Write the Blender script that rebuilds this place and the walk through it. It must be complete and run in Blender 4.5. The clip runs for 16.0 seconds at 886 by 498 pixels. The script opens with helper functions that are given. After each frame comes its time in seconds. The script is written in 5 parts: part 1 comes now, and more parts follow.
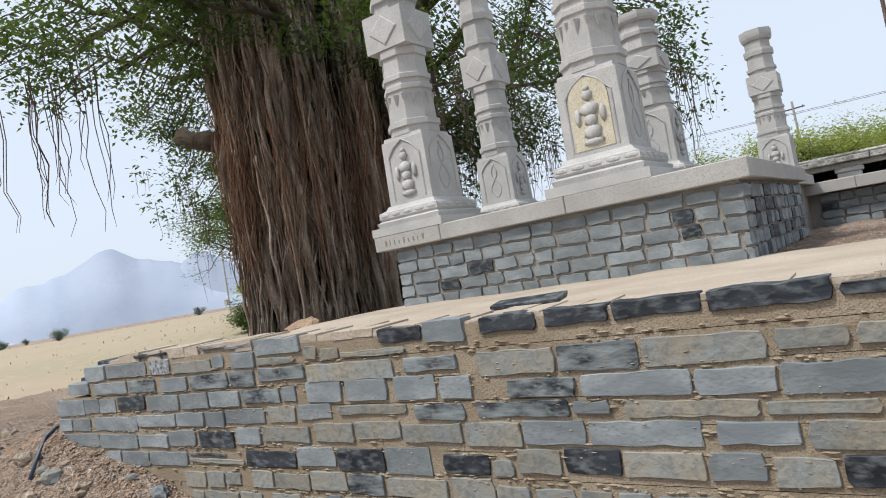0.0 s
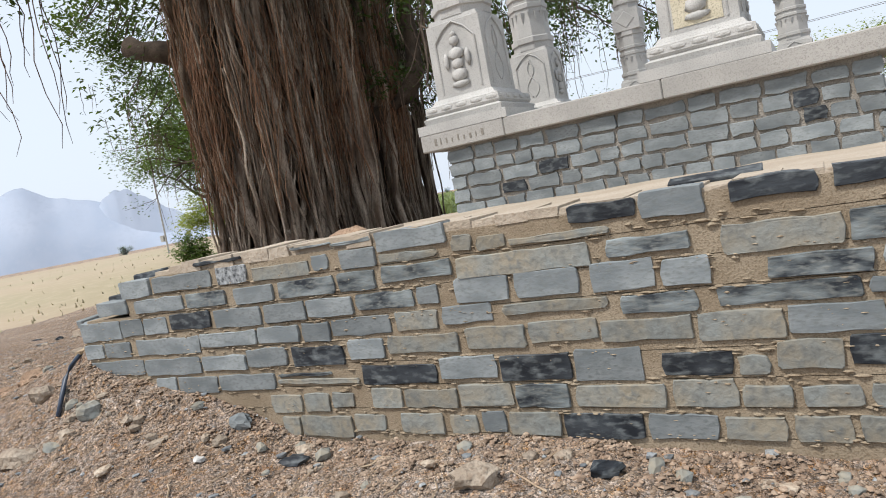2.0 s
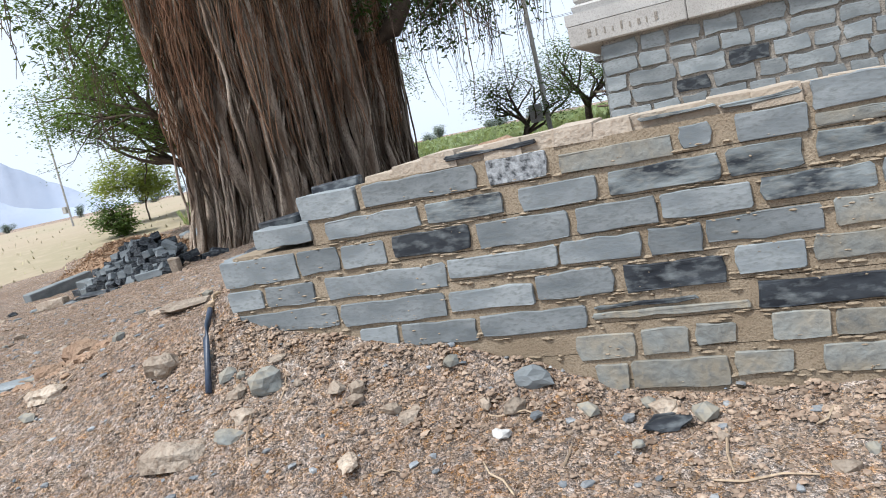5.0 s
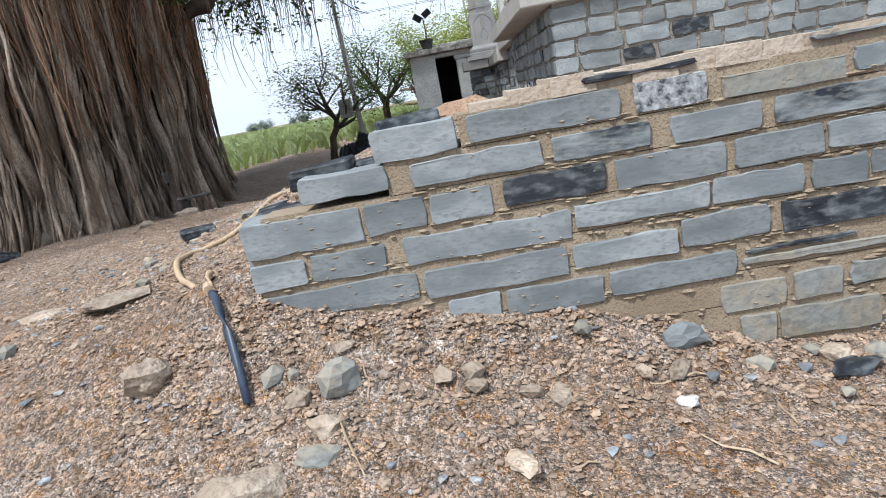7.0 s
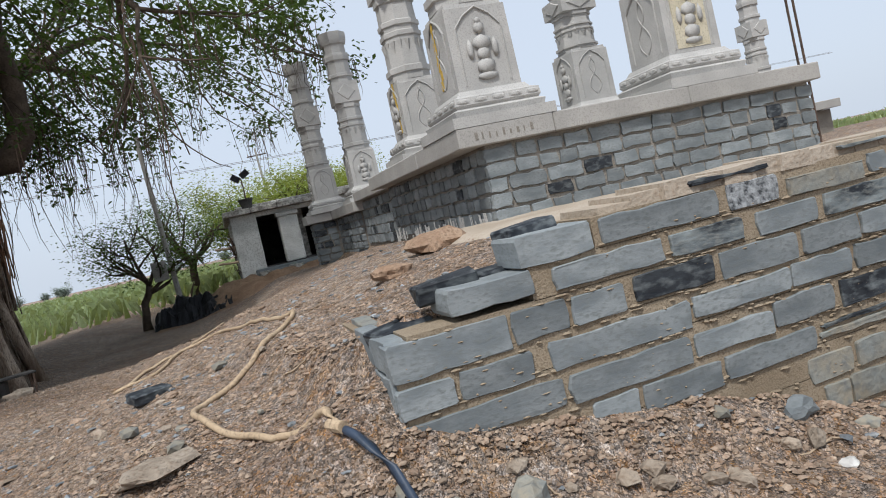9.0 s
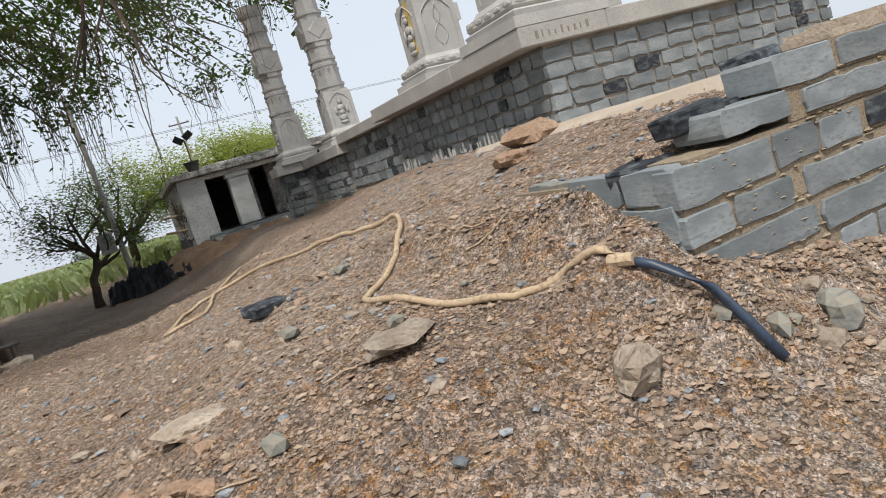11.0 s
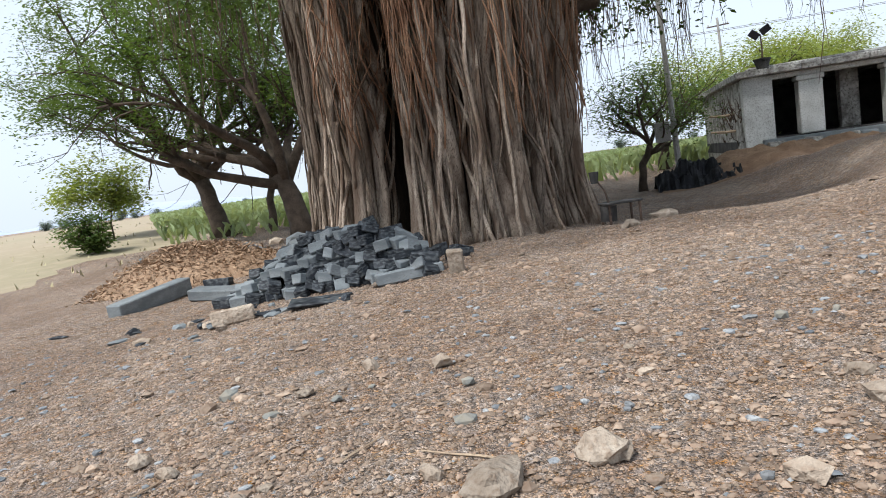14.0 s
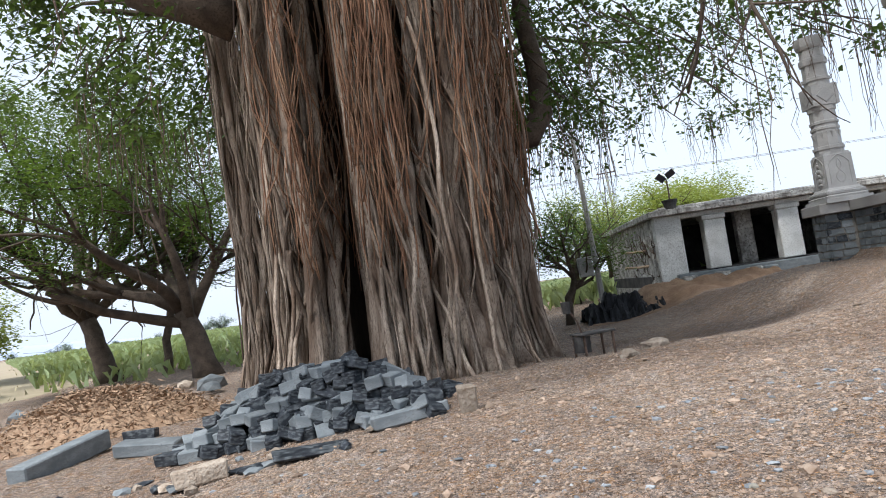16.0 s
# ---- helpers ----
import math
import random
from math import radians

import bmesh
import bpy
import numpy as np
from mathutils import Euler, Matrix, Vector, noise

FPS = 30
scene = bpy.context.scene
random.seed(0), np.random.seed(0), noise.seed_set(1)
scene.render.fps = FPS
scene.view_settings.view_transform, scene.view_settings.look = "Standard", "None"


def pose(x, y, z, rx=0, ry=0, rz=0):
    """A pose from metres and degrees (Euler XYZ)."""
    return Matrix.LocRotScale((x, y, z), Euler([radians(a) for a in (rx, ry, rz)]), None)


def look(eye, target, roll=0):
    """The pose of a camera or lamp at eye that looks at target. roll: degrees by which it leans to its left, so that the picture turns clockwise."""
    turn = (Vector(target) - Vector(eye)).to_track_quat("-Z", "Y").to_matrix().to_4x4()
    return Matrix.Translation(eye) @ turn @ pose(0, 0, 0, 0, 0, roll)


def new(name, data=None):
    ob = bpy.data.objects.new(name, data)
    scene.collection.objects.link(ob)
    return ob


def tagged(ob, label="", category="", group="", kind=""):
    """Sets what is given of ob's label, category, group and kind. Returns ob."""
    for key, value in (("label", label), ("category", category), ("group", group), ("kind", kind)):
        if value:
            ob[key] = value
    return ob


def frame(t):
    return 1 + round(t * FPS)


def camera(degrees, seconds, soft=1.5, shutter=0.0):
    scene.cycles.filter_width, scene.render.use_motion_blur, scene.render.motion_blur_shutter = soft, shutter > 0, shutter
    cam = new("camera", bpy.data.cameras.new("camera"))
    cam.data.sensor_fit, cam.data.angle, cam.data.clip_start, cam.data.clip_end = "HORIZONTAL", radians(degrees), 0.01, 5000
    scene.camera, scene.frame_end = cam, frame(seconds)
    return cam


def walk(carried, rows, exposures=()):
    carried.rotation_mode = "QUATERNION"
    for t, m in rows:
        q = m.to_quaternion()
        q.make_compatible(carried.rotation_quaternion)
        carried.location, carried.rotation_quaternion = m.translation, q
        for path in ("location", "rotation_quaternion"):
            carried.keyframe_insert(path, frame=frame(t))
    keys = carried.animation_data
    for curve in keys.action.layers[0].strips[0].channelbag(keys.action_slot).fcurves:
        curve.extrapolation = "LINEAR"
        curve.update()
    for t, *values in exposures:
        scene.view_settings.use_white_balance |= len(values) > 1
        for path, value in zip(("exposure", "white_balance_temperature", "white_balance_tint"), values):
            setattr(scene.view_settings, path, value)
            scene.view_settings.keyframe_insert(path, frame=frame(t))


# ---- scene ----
cam = camera(67.1, 16.0, soft=1.0)
PATH = [
    (0, (-1.374, 1.045, 1.989), (-2.523, 2.681, 2.049), -9.9),
    (0.5, (-1.901, 1.103, 1.967), (-3.048, 2.741, 1.949), -9.9),
    (1, (-2.363, 1.033, 1.921), (-3.388, 2.748, 1.818), -10.8),
    (1.5, (-2.826, 1.041, 1.877), (-3.829, 2.765, 1.715), -10.8),
    (2, (-3.342, 0.946, 1.864), (-4.352, 2.664, 1.695), -10.8),
    (2.5, (-3.817, 0.775, 1.873), (-4.835, 2.487, 1.69), -10.8),
    (3, (-4.363, 0.815, 1.837), (-5.331, 2.55, 1.609), -10.9),
    (3.5, (-4.929, 0.776, 1.827), (-5.848, 2.531, 1.553), -13.0),
    (4, (-5.488, 0.85, 1.779), (-6.409, 2.602, 1.489), -12.4),
    (4.2, (-5.717, 0.917, 1.786), (-6.64, 2.667, 1.493), -12.4),
    (6.3, (-7.884, 1.232, 1.73), (-8.199, 3.163, 1.314), -12.0),
    (6.5, (-8.096, 1.271, 1.703), (-8.363, 3.206, 1.276), -12.0),
    (7, (-8.636, 1.42, 1.709), (-8.746, 3.367, 1.265), -10.7),
    (7.5, (-9.187, 1.485, 1.719), (-9.065, 3.439, 1.315), -9.8),
    (8, (-9.634, 1.682, 1.724), (-9.317, 3.638, 1.456), -9.9),
    (8.5, (-10.006, 1.733, 1.785), (-9.517, 3.666, 1.629), -11.4),
    (8.7, (-10.168, 1.712, 1.821), (-9.63, 3.635, 1.712), -12.0),
    (10.8, (-11.752, 2.443, 1.602), (-10.892, 4.231, 1.346), -17.1),
    (11, (-11.921, 2.546, 1.595), (-11.132, 4.363, 1.321), -16.5),
    (11.5, (-12.446, 2.59, 1.599), (-11.922, 4.497, 1.302), -15.9),
    (11.7, (-12.707, 2.547, 1.591), (-12.37, 4.503, 1.343), -14.0),
    (11.8, (-12.798, 2.572, 1.592), (-12.582, 4.544, 1.342), -13.7),
    (12, (-12.974, 2.64, 1.588), (-12.983, 4.627, 1.359), -13.0),
    (12.2, (-13.195, 2.711, 1.611), (-13.414, 4.689, 1.406), -11.8),
    (12.3, (-13.283, 2.757, 1.632), (-13.573, 4.723, 1.409), -11.8),
    (12.5, (-13.482, 2.766, 1.589), (-13.888, 4.715, 1.396), -8.6),
    (13, (-13.888, 2.744, 1.601), (-14.397, 4.671, 1.44), -8.2),
    (13.5, (-14.214, 2.835, 1.569), (-14.729, 4.76, 1.396), -8.4),
    (14, (-14.58, 3.007, 1.549), (-15.091, 4.928, 1.324), -8.1),
    (14.5, (-14.984, 3.075, 1.55), (-15.431, 5.011, 1.321), -7.4),
    (15, (-15.332, 3.268, 1.544), (-15.664, 5.235, 1.402), -7.7),
    (15.5, (-15.712, 3.463, 1.575), (-15.931, 5.451, 1.56), -8.1),
    (16, (-16.139, 3.525, 1.614), (-16.266, 5.516, 1.75), -8.4),
]
EXPOSURES = [(0, 0.05, 6400, 10), (1.5, 0.16, 6550, 10), (2.5, 0.16, 6450, 10), (3.0, 0.06, 6150, 10), (4.0, 0.24, 6200, 10), (6.5, 0.44, 6100, 10), (7.3, 0.36, 6150, 10), (8.5, -0.16, 6250, 10), (9.6, -0.04, 6400, 10), (11.0, 0.02, 6700, 10),
             (12.0, 0.0, 6950, 10), (12.6, 0.2, 6350, 10), (13.5, 0.20, 6250, 10), (14.5, 0.38, 6300, 10), (15.2, 0.38, 6250, 10), (16.0, 0.40, 6150, 11)]
walk(cam, [(t, look(eye, aim, lean)) for t, eye, aim, lean in PATH], EXPOSURES)

# ---------------------------------------------------------------- light
SUN_EL, SUN_AZ = 58.0, 215.0
world = bpy.data.worlds.new("world")
scene.world = world
world.use_nodes = True
wn = world.node_tree.nodes
sky = wn.new("ShaderNodeTexSky")
sky.sky_type = 'NISHITA'
sky.sun_disc = False
sky.sun_elevation, sky.sun_rotation = radians(SUN_EL), radians(SUN_AZ)
sky.air_density, sky.dust_density, sky.ozone_density, sky.altitude = 0.8, 6.0, 1.0, 300
wn["Background"].inputs["Strength"].default_value = 0.15
haze = wn.new("ShaderNodeMix")
haze.data_type = 'RGBA'
haze.inputs[0].default_value = 0.80
haze.inputs[7].default_value = (5.6, 6.2, 7.0, 1)   # bright white haze all over the sky
world.node_tree.links.new(sky.outputs["Color"], haze.inputs[6])
world.node_tree.links.new(haze.outputs[2], wn["Background"].inputs["Color"])
sun_data = bpy.data.lights.new("sun", 'SUN')
sun_data.energy, sun_data.angle, sun_data.color = 3.6, radians(7), (1.0, 0.965, 0.915)
sun = new("sun", sun_data)
sun.rotation_euler = (radians(90 - SUN_EL), 0, radians(180 - SUN_AZ))


# ---------------------------------------------------------------- materials
def mat(name, c1, c2, scale=8.0, rough=0.85, fine=60.0, bump=0.3, dist=0.02, c3=None, metal=0.0,
        rand=0.0, island=0.0, stretch=(1, 1, 1), spec=0.3):
    """Two colours mixed by coarse noise, speckled by fine noise, with bump and a spread between pieces."""
    m = bpy.data.materials.new(name)
    m.use_nodes = True
    nt = m.node_tree
    n, l = nt.nodes, nt.links
    b = n["Principled BSDF"]
    b.inputs["Roughness"].default_value = rough
    b.inputs["Metallic"].default_value = metal
    b.inputs["Specular IOR Level"].default_value = spec
    tc = n.new("ShaderNodeTexCoord")
    mp = n.new("ShaderNodeMapping")
    mp.inputs["Scale"].default_value = stretch
    l.new(tc.outputs["Object"], mp.inputs["Vector"])
    vec = mp.outputs["Vector"]
    a = n.new("ShaderNodeTexNoise")
    a.inputs["Scale"].default_value, a.inputs["Detail"].default_value = scale, 5
    f = n.new("ShaderNodeTexNoise")
    f.inputs["Scale"].default_value, f.inputs["Detail"].default_value = fine, 4
    l.new(vec, a.inputs["Vector"])
    l.new(vec, f.inputs["Vector"])
    r1 = n.new("ShaderNodeValToRGB")
    r1.color_ramp.elements[0].position, r1.color_ramp.elements[1].position = 0.36, 0.64
    r1.color_ramp.elements[0].color, r1.color_ramp.elements[1].color = (*c1, 1), (*c2, 1)
    l.new(a.outputs["Fac"], r1.inputs["Fac"])
    mx = n.new("ShaderNodeMix")
    mx.data_type = 'RGBA'
    r2 = n.new("ShaderNodeMapRange")
    r2.inputs[1].default_value, r2.inputs[2].default_value = 0.48, 0.72
    l.new(f.outputs["Fac"], r2.inputs[0])
    l.new(r2.outputs[0], mx.inputs[0])
    l.new(r1.outputs[0], mx.inputs[6])
    c3 = c3 or tuple(0.55 * (u + v) / 2 for u, v in zip(c1, c2))
    mx.inputs[7].default_value = (*c3, 1)
    out = mx.outputs[2]
    if rand or island:
        src = n.new("ShaderNodeObjectInfo").outputs["Random"] if rand else n.new("ShaderNodeNewGeometry").outputs["Random Per Island"]
        k = rand or island
        mr = n.new("ShaderNodeMapRange")
        mr.inputs[3].default_value, mr.inputs[4].default_value = 1 - k, 1 + k
        l.new(src, mr.inputs[0])
        hs = n.new("ShaderNodeHueSaturation")
        l.new(mr.outputs[0], hs.inputs["Value"])
        l.new(out, hs.inputs["Color"])
        out = hs.outputs[0]
    l.new(out, b.inputs["Base Color"])
    if bump:
        ad = n.new("ShaderNodeMath")
        ad.operation = 'ADD'
        l.new(a.outputs["Fac"], ad.inputs[0])
        l.new(f.outputs["Fac"], ad.inputs[1])
        bp = n.new("ShaderNodeBump")
        bp.inputs["Strength"].default_value, bp.inputs["Distance"].default_value = bump, dist
        l.new(ad.outputs[0], bp.inputs["Height"])
        l.new(bp.outputs[0], b.inputs["Normal"])
    return m


def ground_mat():
    m = mat("gravelly_earth", (0.222, 0.162, 0.120), (0.302, 0.238, 0.186), 0.45, 0.95, 7, 0.0, c3=(0.205, 0.135, 0.092))
    nt = m.node_tree
    n, l = nt.nodes, nt.links
    b = n["Principled BSDF"]
    base = b.inputs["Base Color"].links[0].from_socket
    tc = n["Texture Coordinate"]
    heights, col = [], base
    for scale, amount, w in ((15, 0.20, 0.4), (52, 0.50, 0.6), (125, 0.65, 0.4)):
        vo = n.new("ShaderNodeTexVoronoi")
        vo.inputs["Scale"].default_value = scale
        wob = n.new("ShaderNodeTexNoise")
        wob.inputs["Scale"].default_value = scale * 0.35
        l.new(tc.outputs["Object"], wob.inputs["Vector"])
        addv = n.new("ShaderNodeVectorMath")
        addv.operation = 'MULTIPLY_ADD'
        addv.inputs[1].default_value = (3.5 / scale,) * 3
        l.new(wob.outputs["Color"], addv.inputs[0])
        l.new(tc.outputs["Object"], addv.inputs[2])
        l.new(addv.outputs[0], vo.inputs["Vector"])
        mr = n.new("ShaderNodeMapRange")
        mr.inputs[3].default_value, mr.inputs[4].default_value = 1 - amount, 1 + amount
        sep = n.new("ShaderNodeSeparateColor")
        l.new(vo.outputs["Color"], sep.inputs[0])
        l.new(sep.outputs[0], mr.inputs[0])
        hs = n.new("ShaderNodeHueSaturation")
        l.new(mr.outputs[0], hs.inputs["Value"])
        ms = n.new("ShaderNodeMapRange")
        ms.inputs[3].default_value, ms.inputs[4].default_value = 0.75, 1.25
        l.new(sep.outputs[1], ms.inputs[0])
        l.new(ms.outputs[0], hs.inputs["Saturation"])
        l.new(col, hs.inputs["Color"])
        col = hs.outputs[0]
        inv = n.new("ShaderNodeMath")
        inv.operation = 'MULTIPLY'
        inv.inputs[1].default_value = -w
        l.new(vo.outputs["Distance"], inv.inputs[0])
        heights.append(inv.outputs[0])
    l.new(col, b.inputs["Base Color"])
    s1 = n.new("ShaderNodeMath")
    l.new(heights[0], s1.inputs[0])
    l.new(heights[1], s1.inputs[1])
    s2 = n.new("ShaderNodeMath")
    l.new(s1.outputs[0], s2.inputs[0])
    l.new(heights[2], s2.inputs[1])
    bp = n.new("ShaderNodeBump")
    bp.inputs["Strength"].default_value, bp.inputs["Distance"].default_value = 1.0, 0.024
    l.new(s2.outputs[0], bp.inputs["Height"])
    l.new(bp.outputs[0], b.inputs["Normal"])
    return m


M_ground = ground_mat()
M_block = mat("slate_block", (0.145, 0.165, 0.175), (0.235, 0.257, 0.263), 3.5, 0.8, 30, 0.3, 0.008, c3=(0.15, 0.165, 0.165), rand=0.22, stretch=(1, 1, 2.2))
M_block_dark = mat("dark_slate", (0.010, 0.013, 0.018), (0.04, 0.047, 0.055), 5, 0.6, 11, 0.5, 0.012, c3=(0.13, 0.145, 0.15), rand=0.2, stretch=(1, 1, 2.2))
M_block_mottled = mat("half_dark_slate", (0.020, 0.025, 0.032), (0.22, 0.25, 0.255), 4.5, 0.75, 16, 0.5, 0.012, c3=(0.19, 0.20, 0.19), rand=0.15, stretch=(1, 1, 2.6))
M_block_speckled = mat("speckled_slate", (0.05, 0.055, 0.06), (0.36, 0.38, 0.39), 34, 0.8, 60, 0.5, 0.01, c3=(0.24, 0.25, 0.26))
M_clod = mat("reddish_clod", (0.27, 0.175, 0.115), (0.36, 0.255, 0.175), 7, 0.95, 34, 1.0, 0.03, c3=(0.20, 0.13, 0.085), rand=0.2)
M_block_tan = mat("mortared_stone", (0.25, 0.225, 0.175), (0.21, 0.225, 0.215), 5, 0.9, 22, 0.7, 0.015, c3=(0.16, 0.165, 0.155), rand=0.15)
M_mortar = mat("mortar", (0.235, 0.185, 0.128), (0.31, 0.255, 0.185), 3, 0.95, 90, 0.8, 0.008, c3=(0.175, 0.135, 0.09))
M_grey_mortar = mat("grey_mortar", (0.215, 0.195, 0.168), (0.29, 0.265, 0.23), 3, 0.95, 60, 0.7, 0.015)
M_screed = mat("sand_screed", (0.34, 0.285, 0.22), (0.43, 0.37, 0.30), 1.2, 0.95, 40, 0.7, 0.015, c3=(0.33, 0.265, 0.20))
M_granite = mat("pale_granite", (0.37, 0.365, 0.35), (0.47, 0.46, 0.44), 2.2, 0.75, 70, 0.4, 0.008, c3=(0.29, 0.285, 0.27))
M_slab = mat("sawn_granite_slab", (0.32, 0.31, 0.29), (0.40, 0.385, 0.36), 1.6, 0.8, 80, 0.4, 0.008, c3=(0.25, 0.24, 0.225))
M_niche = mat("yellow_primer_niche", (0.50, 0.45, 0.33), (0.57, 0.52, 0.40), 6, 0.8, 60, 0.3, 0.005)
M_bark = mat("aerial_root_bark", (0.13, 0.09, 0.063), (0.40, 0.33, 0.262), 1.3, 0.9, 18, 1.0, 0.03, c3=(0.10, 0.07, 0.05), island=0.5, stretch=(3, 3, 0.5))
M_core_shade = mat("shade_darkened_core_bark", (0.03, 0.02, 0.015), (0.07, 0.05, 0.036), 1.5, 0.95, 14, 1.0, 0.06, stretch=(3, 3, 0.4))
M_limb = mat("limb_bark", (0.06, 0.045, 0.034), (0.115, 0.088, 0.066), 3, 0.92, 25, 0.9, 0.02)
M_hang = mat("hanging_root_fibre", (0.075, 0.05, 0.038), (0.15, 0.105, 0.08), 1.5, 0.9, 30, 0.3, 0.01, island=0.4)
M_red_root = mat("young_red_root", (0.19, 0.095, 0.055), (0.30, 0.18, 0.11), 1.5, 0.9, 30, 0.4, 0.01, island=0.35)


def leaf_mat(name, c1, c2):
    m = mat(name, c1, c2, 0.7, 0.55, 6, 0, island=0.45, spec=0.25)
    nt = m.node_tree
    b = nt.nodes["Principled BSDF"]
    tr = nt.nodes.new("ShaderNodeBsdfTranslucent")
    tr.inputs["Color"].default_value = (c2[0] * 2.2, c2[1] * 2.0, c2[2] * 0.9, 1)
    mix = nt.nodes.new("ShaderNodeMixShader")
    mix.inputs[0].default_value = 0.30
    nt.links.new(b.outputs[0], mix.inputs[1])
    nt.links.new(tr.outputs[0], mix.inputs[2])
    nt.links.new(mix.outputs[0], nt.nodes["Material Output"].inputs["Surface"])
    return m


M_leaf = leaf_mat("banyan_leaves", (0.024, 0.050, 0.018), (0.060, 0.100, 0.034))
M_leaf2 = leaf_mat("neem_leaves", (0.036, 0.072, 0.024), (0.085, 0.14, 0.042))
M_leaf3 = leaf_mat("pale_leaves", (0.13, 0.19, 0.05), (0.22, 0.27, 0.09))
M_crop = leaf_mat("crop_leaves", (0.15, 0.21, 0.11), (0.26, 0.32, 0.19))
# scrub green paled towards grey, with the haze of distance in the colour
M_far = mat("haze_paled_scrub", (0.20, 0.26, 0.22), (0.29, 0.35, 0.29), 0.15, 0.9, 1.2, 0.5, 0.5)
# distance haze is mixed into the hills' own colour as pale blue-grey
M_hill = mat("haze_tinted_hill", (0.36, 0.42, 0.52), (0.44, 0.49, 0.58), 0.004, 1.0, 0.05, 0, c3=(0.40, 0.45, 0.54), spec=0.0)
M_white = mat("limewash", (0.52, 0.53, 0.50), (0.66, 0.67, 0.64), 2.2, 0.9, 25, 0.6, 0.02, c3=(0.33, 0.33, 0.30))
M_rubble = mat("weathered_plaster", (0.20, 0.19, 0.17), (0.55, 0.54, 0.50), 3.0, 0.95, 14, 0.9, 0.04, c3=(0.12, 0.11, 0.10))
# dark grey of pot and cart parts, and of shade inside the hut
M_dark_matte = mat("dark_matte", (0.03, 0.03, 0.03), (0.09, 0.085, 0.08), 2, 0.9, 20, 0.4, 0.01)
M_rock = mat("loose_rock", (0.29, 0.235, 0.18), (0.41, 0.35, 0.28), 6, 0.92, 30, 0.9, 0.03, c3=(0.24, 0.18, 0.13), rand=0.3)
M_pebble = mat("pebbles", (0.215, 0.155, 0.112), (0.325, 0.255, 0.192), 12, 0.92, 60, 0.4, 0.01, c3=(0.24, 0.16, 0.11), island=0.38)
M_chip = mat("slate_chips", (0.16, 0.18, 0.20), (0.30, 0.31, 0.31), 12, 0.85, 60, 0.4, 0.01, island=0.4)
M_hose = mat("dusty_beige_hose", (0.38, 0.28, 0.18), (0.48, 0.37, 0.25), 4, 0.8, 50, 0.2, 0.004)
M_pipe = mat("blue_black_pipe", (0.02, 0.035, 0.06), (0.04, 0.06, 0.10), 4, 0.45, 40, 0.1, 0.004, spec=0.5)
M_tarp = mat("black_tarp", (0.010, 0.011, 0.013), (0.022, 0.023, 0.027), 5, 0.6, 25, 0.5, 0.03, spec=0.15)
M_mulch = mat("dry_leaf_litter", (0.25, 0.16, 0.10), (0.37, 0.26, 0.17), 6, 0.95, 40, 0.6, 0.02, island=0.45)
M_iron = mat("rusty_iron", (0.07, 0.05, 0.04), (0.16, 0.11, 0.085), 8, 0.7, 50, 0.3, 0.005, metal=0.4)
M_pole = mat("concrete_pole", (0.33, 0.32, 0.30), (0.42, 0.41, 0.385), 3, 0.9, 50, 0.4, 0.006)
M_panel = mat("dark_glass_panel", (0.02, 0.025, 0.035), (0.03, 0.035, 0.05), 3, 0.25, 40, 0, spec=0.6)
M_grass = mat("dry_grass", (0.34, 0.30, 0.18), (0.42, 0.37, 0.24), 3, 0.95, 30, 0.3, 0.01, island=0.35)
M_stain = mat("white_lime_stain", (0.45, 0.44, 0.42), (0.60, 0.59, 0.56), 5, 0.95, 30, 0.3, 0.005)
M_orange = mat("orange_subsoil", (0.20, 0.125, 0.078), (0.29, 0.195, 0.125), 2, 0.95, 20, 1.0, 0.05, c3=(0.14, 0.085, 0.052))
M_field = mat("dry_pasture", (0.345, 0.275, 0.195), (0.30, 0.262, 0.172), 0.06, 0.95, 1.2, 0.6, 0.1, c3=(0.36, 0.30, 0.21))
M_dry = mat("dry_stick", (0.30, 0.22, 0.15), (0.42, 0.33, 0.23), 5, 0.9, 40, 0.3, 0.005)
M_red = mat("faded_red_cloth", (0.35, 0.07, 0.05), (0.45, 0.12, 0.08), 5, 0.9, 40, 0.2, 0.004)
M_gold = mat("yellow_paint_stain", (0.50, 0.33, 0.06), (0.62, 0.43, 0.10), 4, 0.8, 40, 0.2, 0.004)


# ---------------------------------------------------------------- mesh helpers
def finish(name, bm, material, parent=None, label="", smooth=False):
    me = bpy.data.meshes.new(name)
    bm.to_mesh(me)
    bm.free()
    if smooth:
        for p in me.polygons:
            p.use_smooth = True
    me.materials.append(material)
    ob = new(name, me)
    if parent is not None:
        ob.parent = parent
    if label:
        ob["label"] = label
    return ob


def part(name, bm, material, parent, label="", smooth=False):
    return finish(name, bm, material, parent, label, smooth)


def raw(name, verts, faces, material, parent=None, smooth=False):
    me = bpy.data.meshes.new(name)
    me.from_pydata([tuple(v) for v in verts], [], faces)
    if smooth:
        for p in me.polygons:
            p.use_smooth = True
    me.materials.append(material)
    ob = new(name, me)
    if parent is not None:
        ob.parent = parent
    return ob


def thing(name, label, category, group="", kind="", m=None):
    ob = new(name)
    ob.empty_display_size = 0.1
    if m is not None:
        ob.matrix_basis = m
    return tagged(ob, label, category, group, kind)


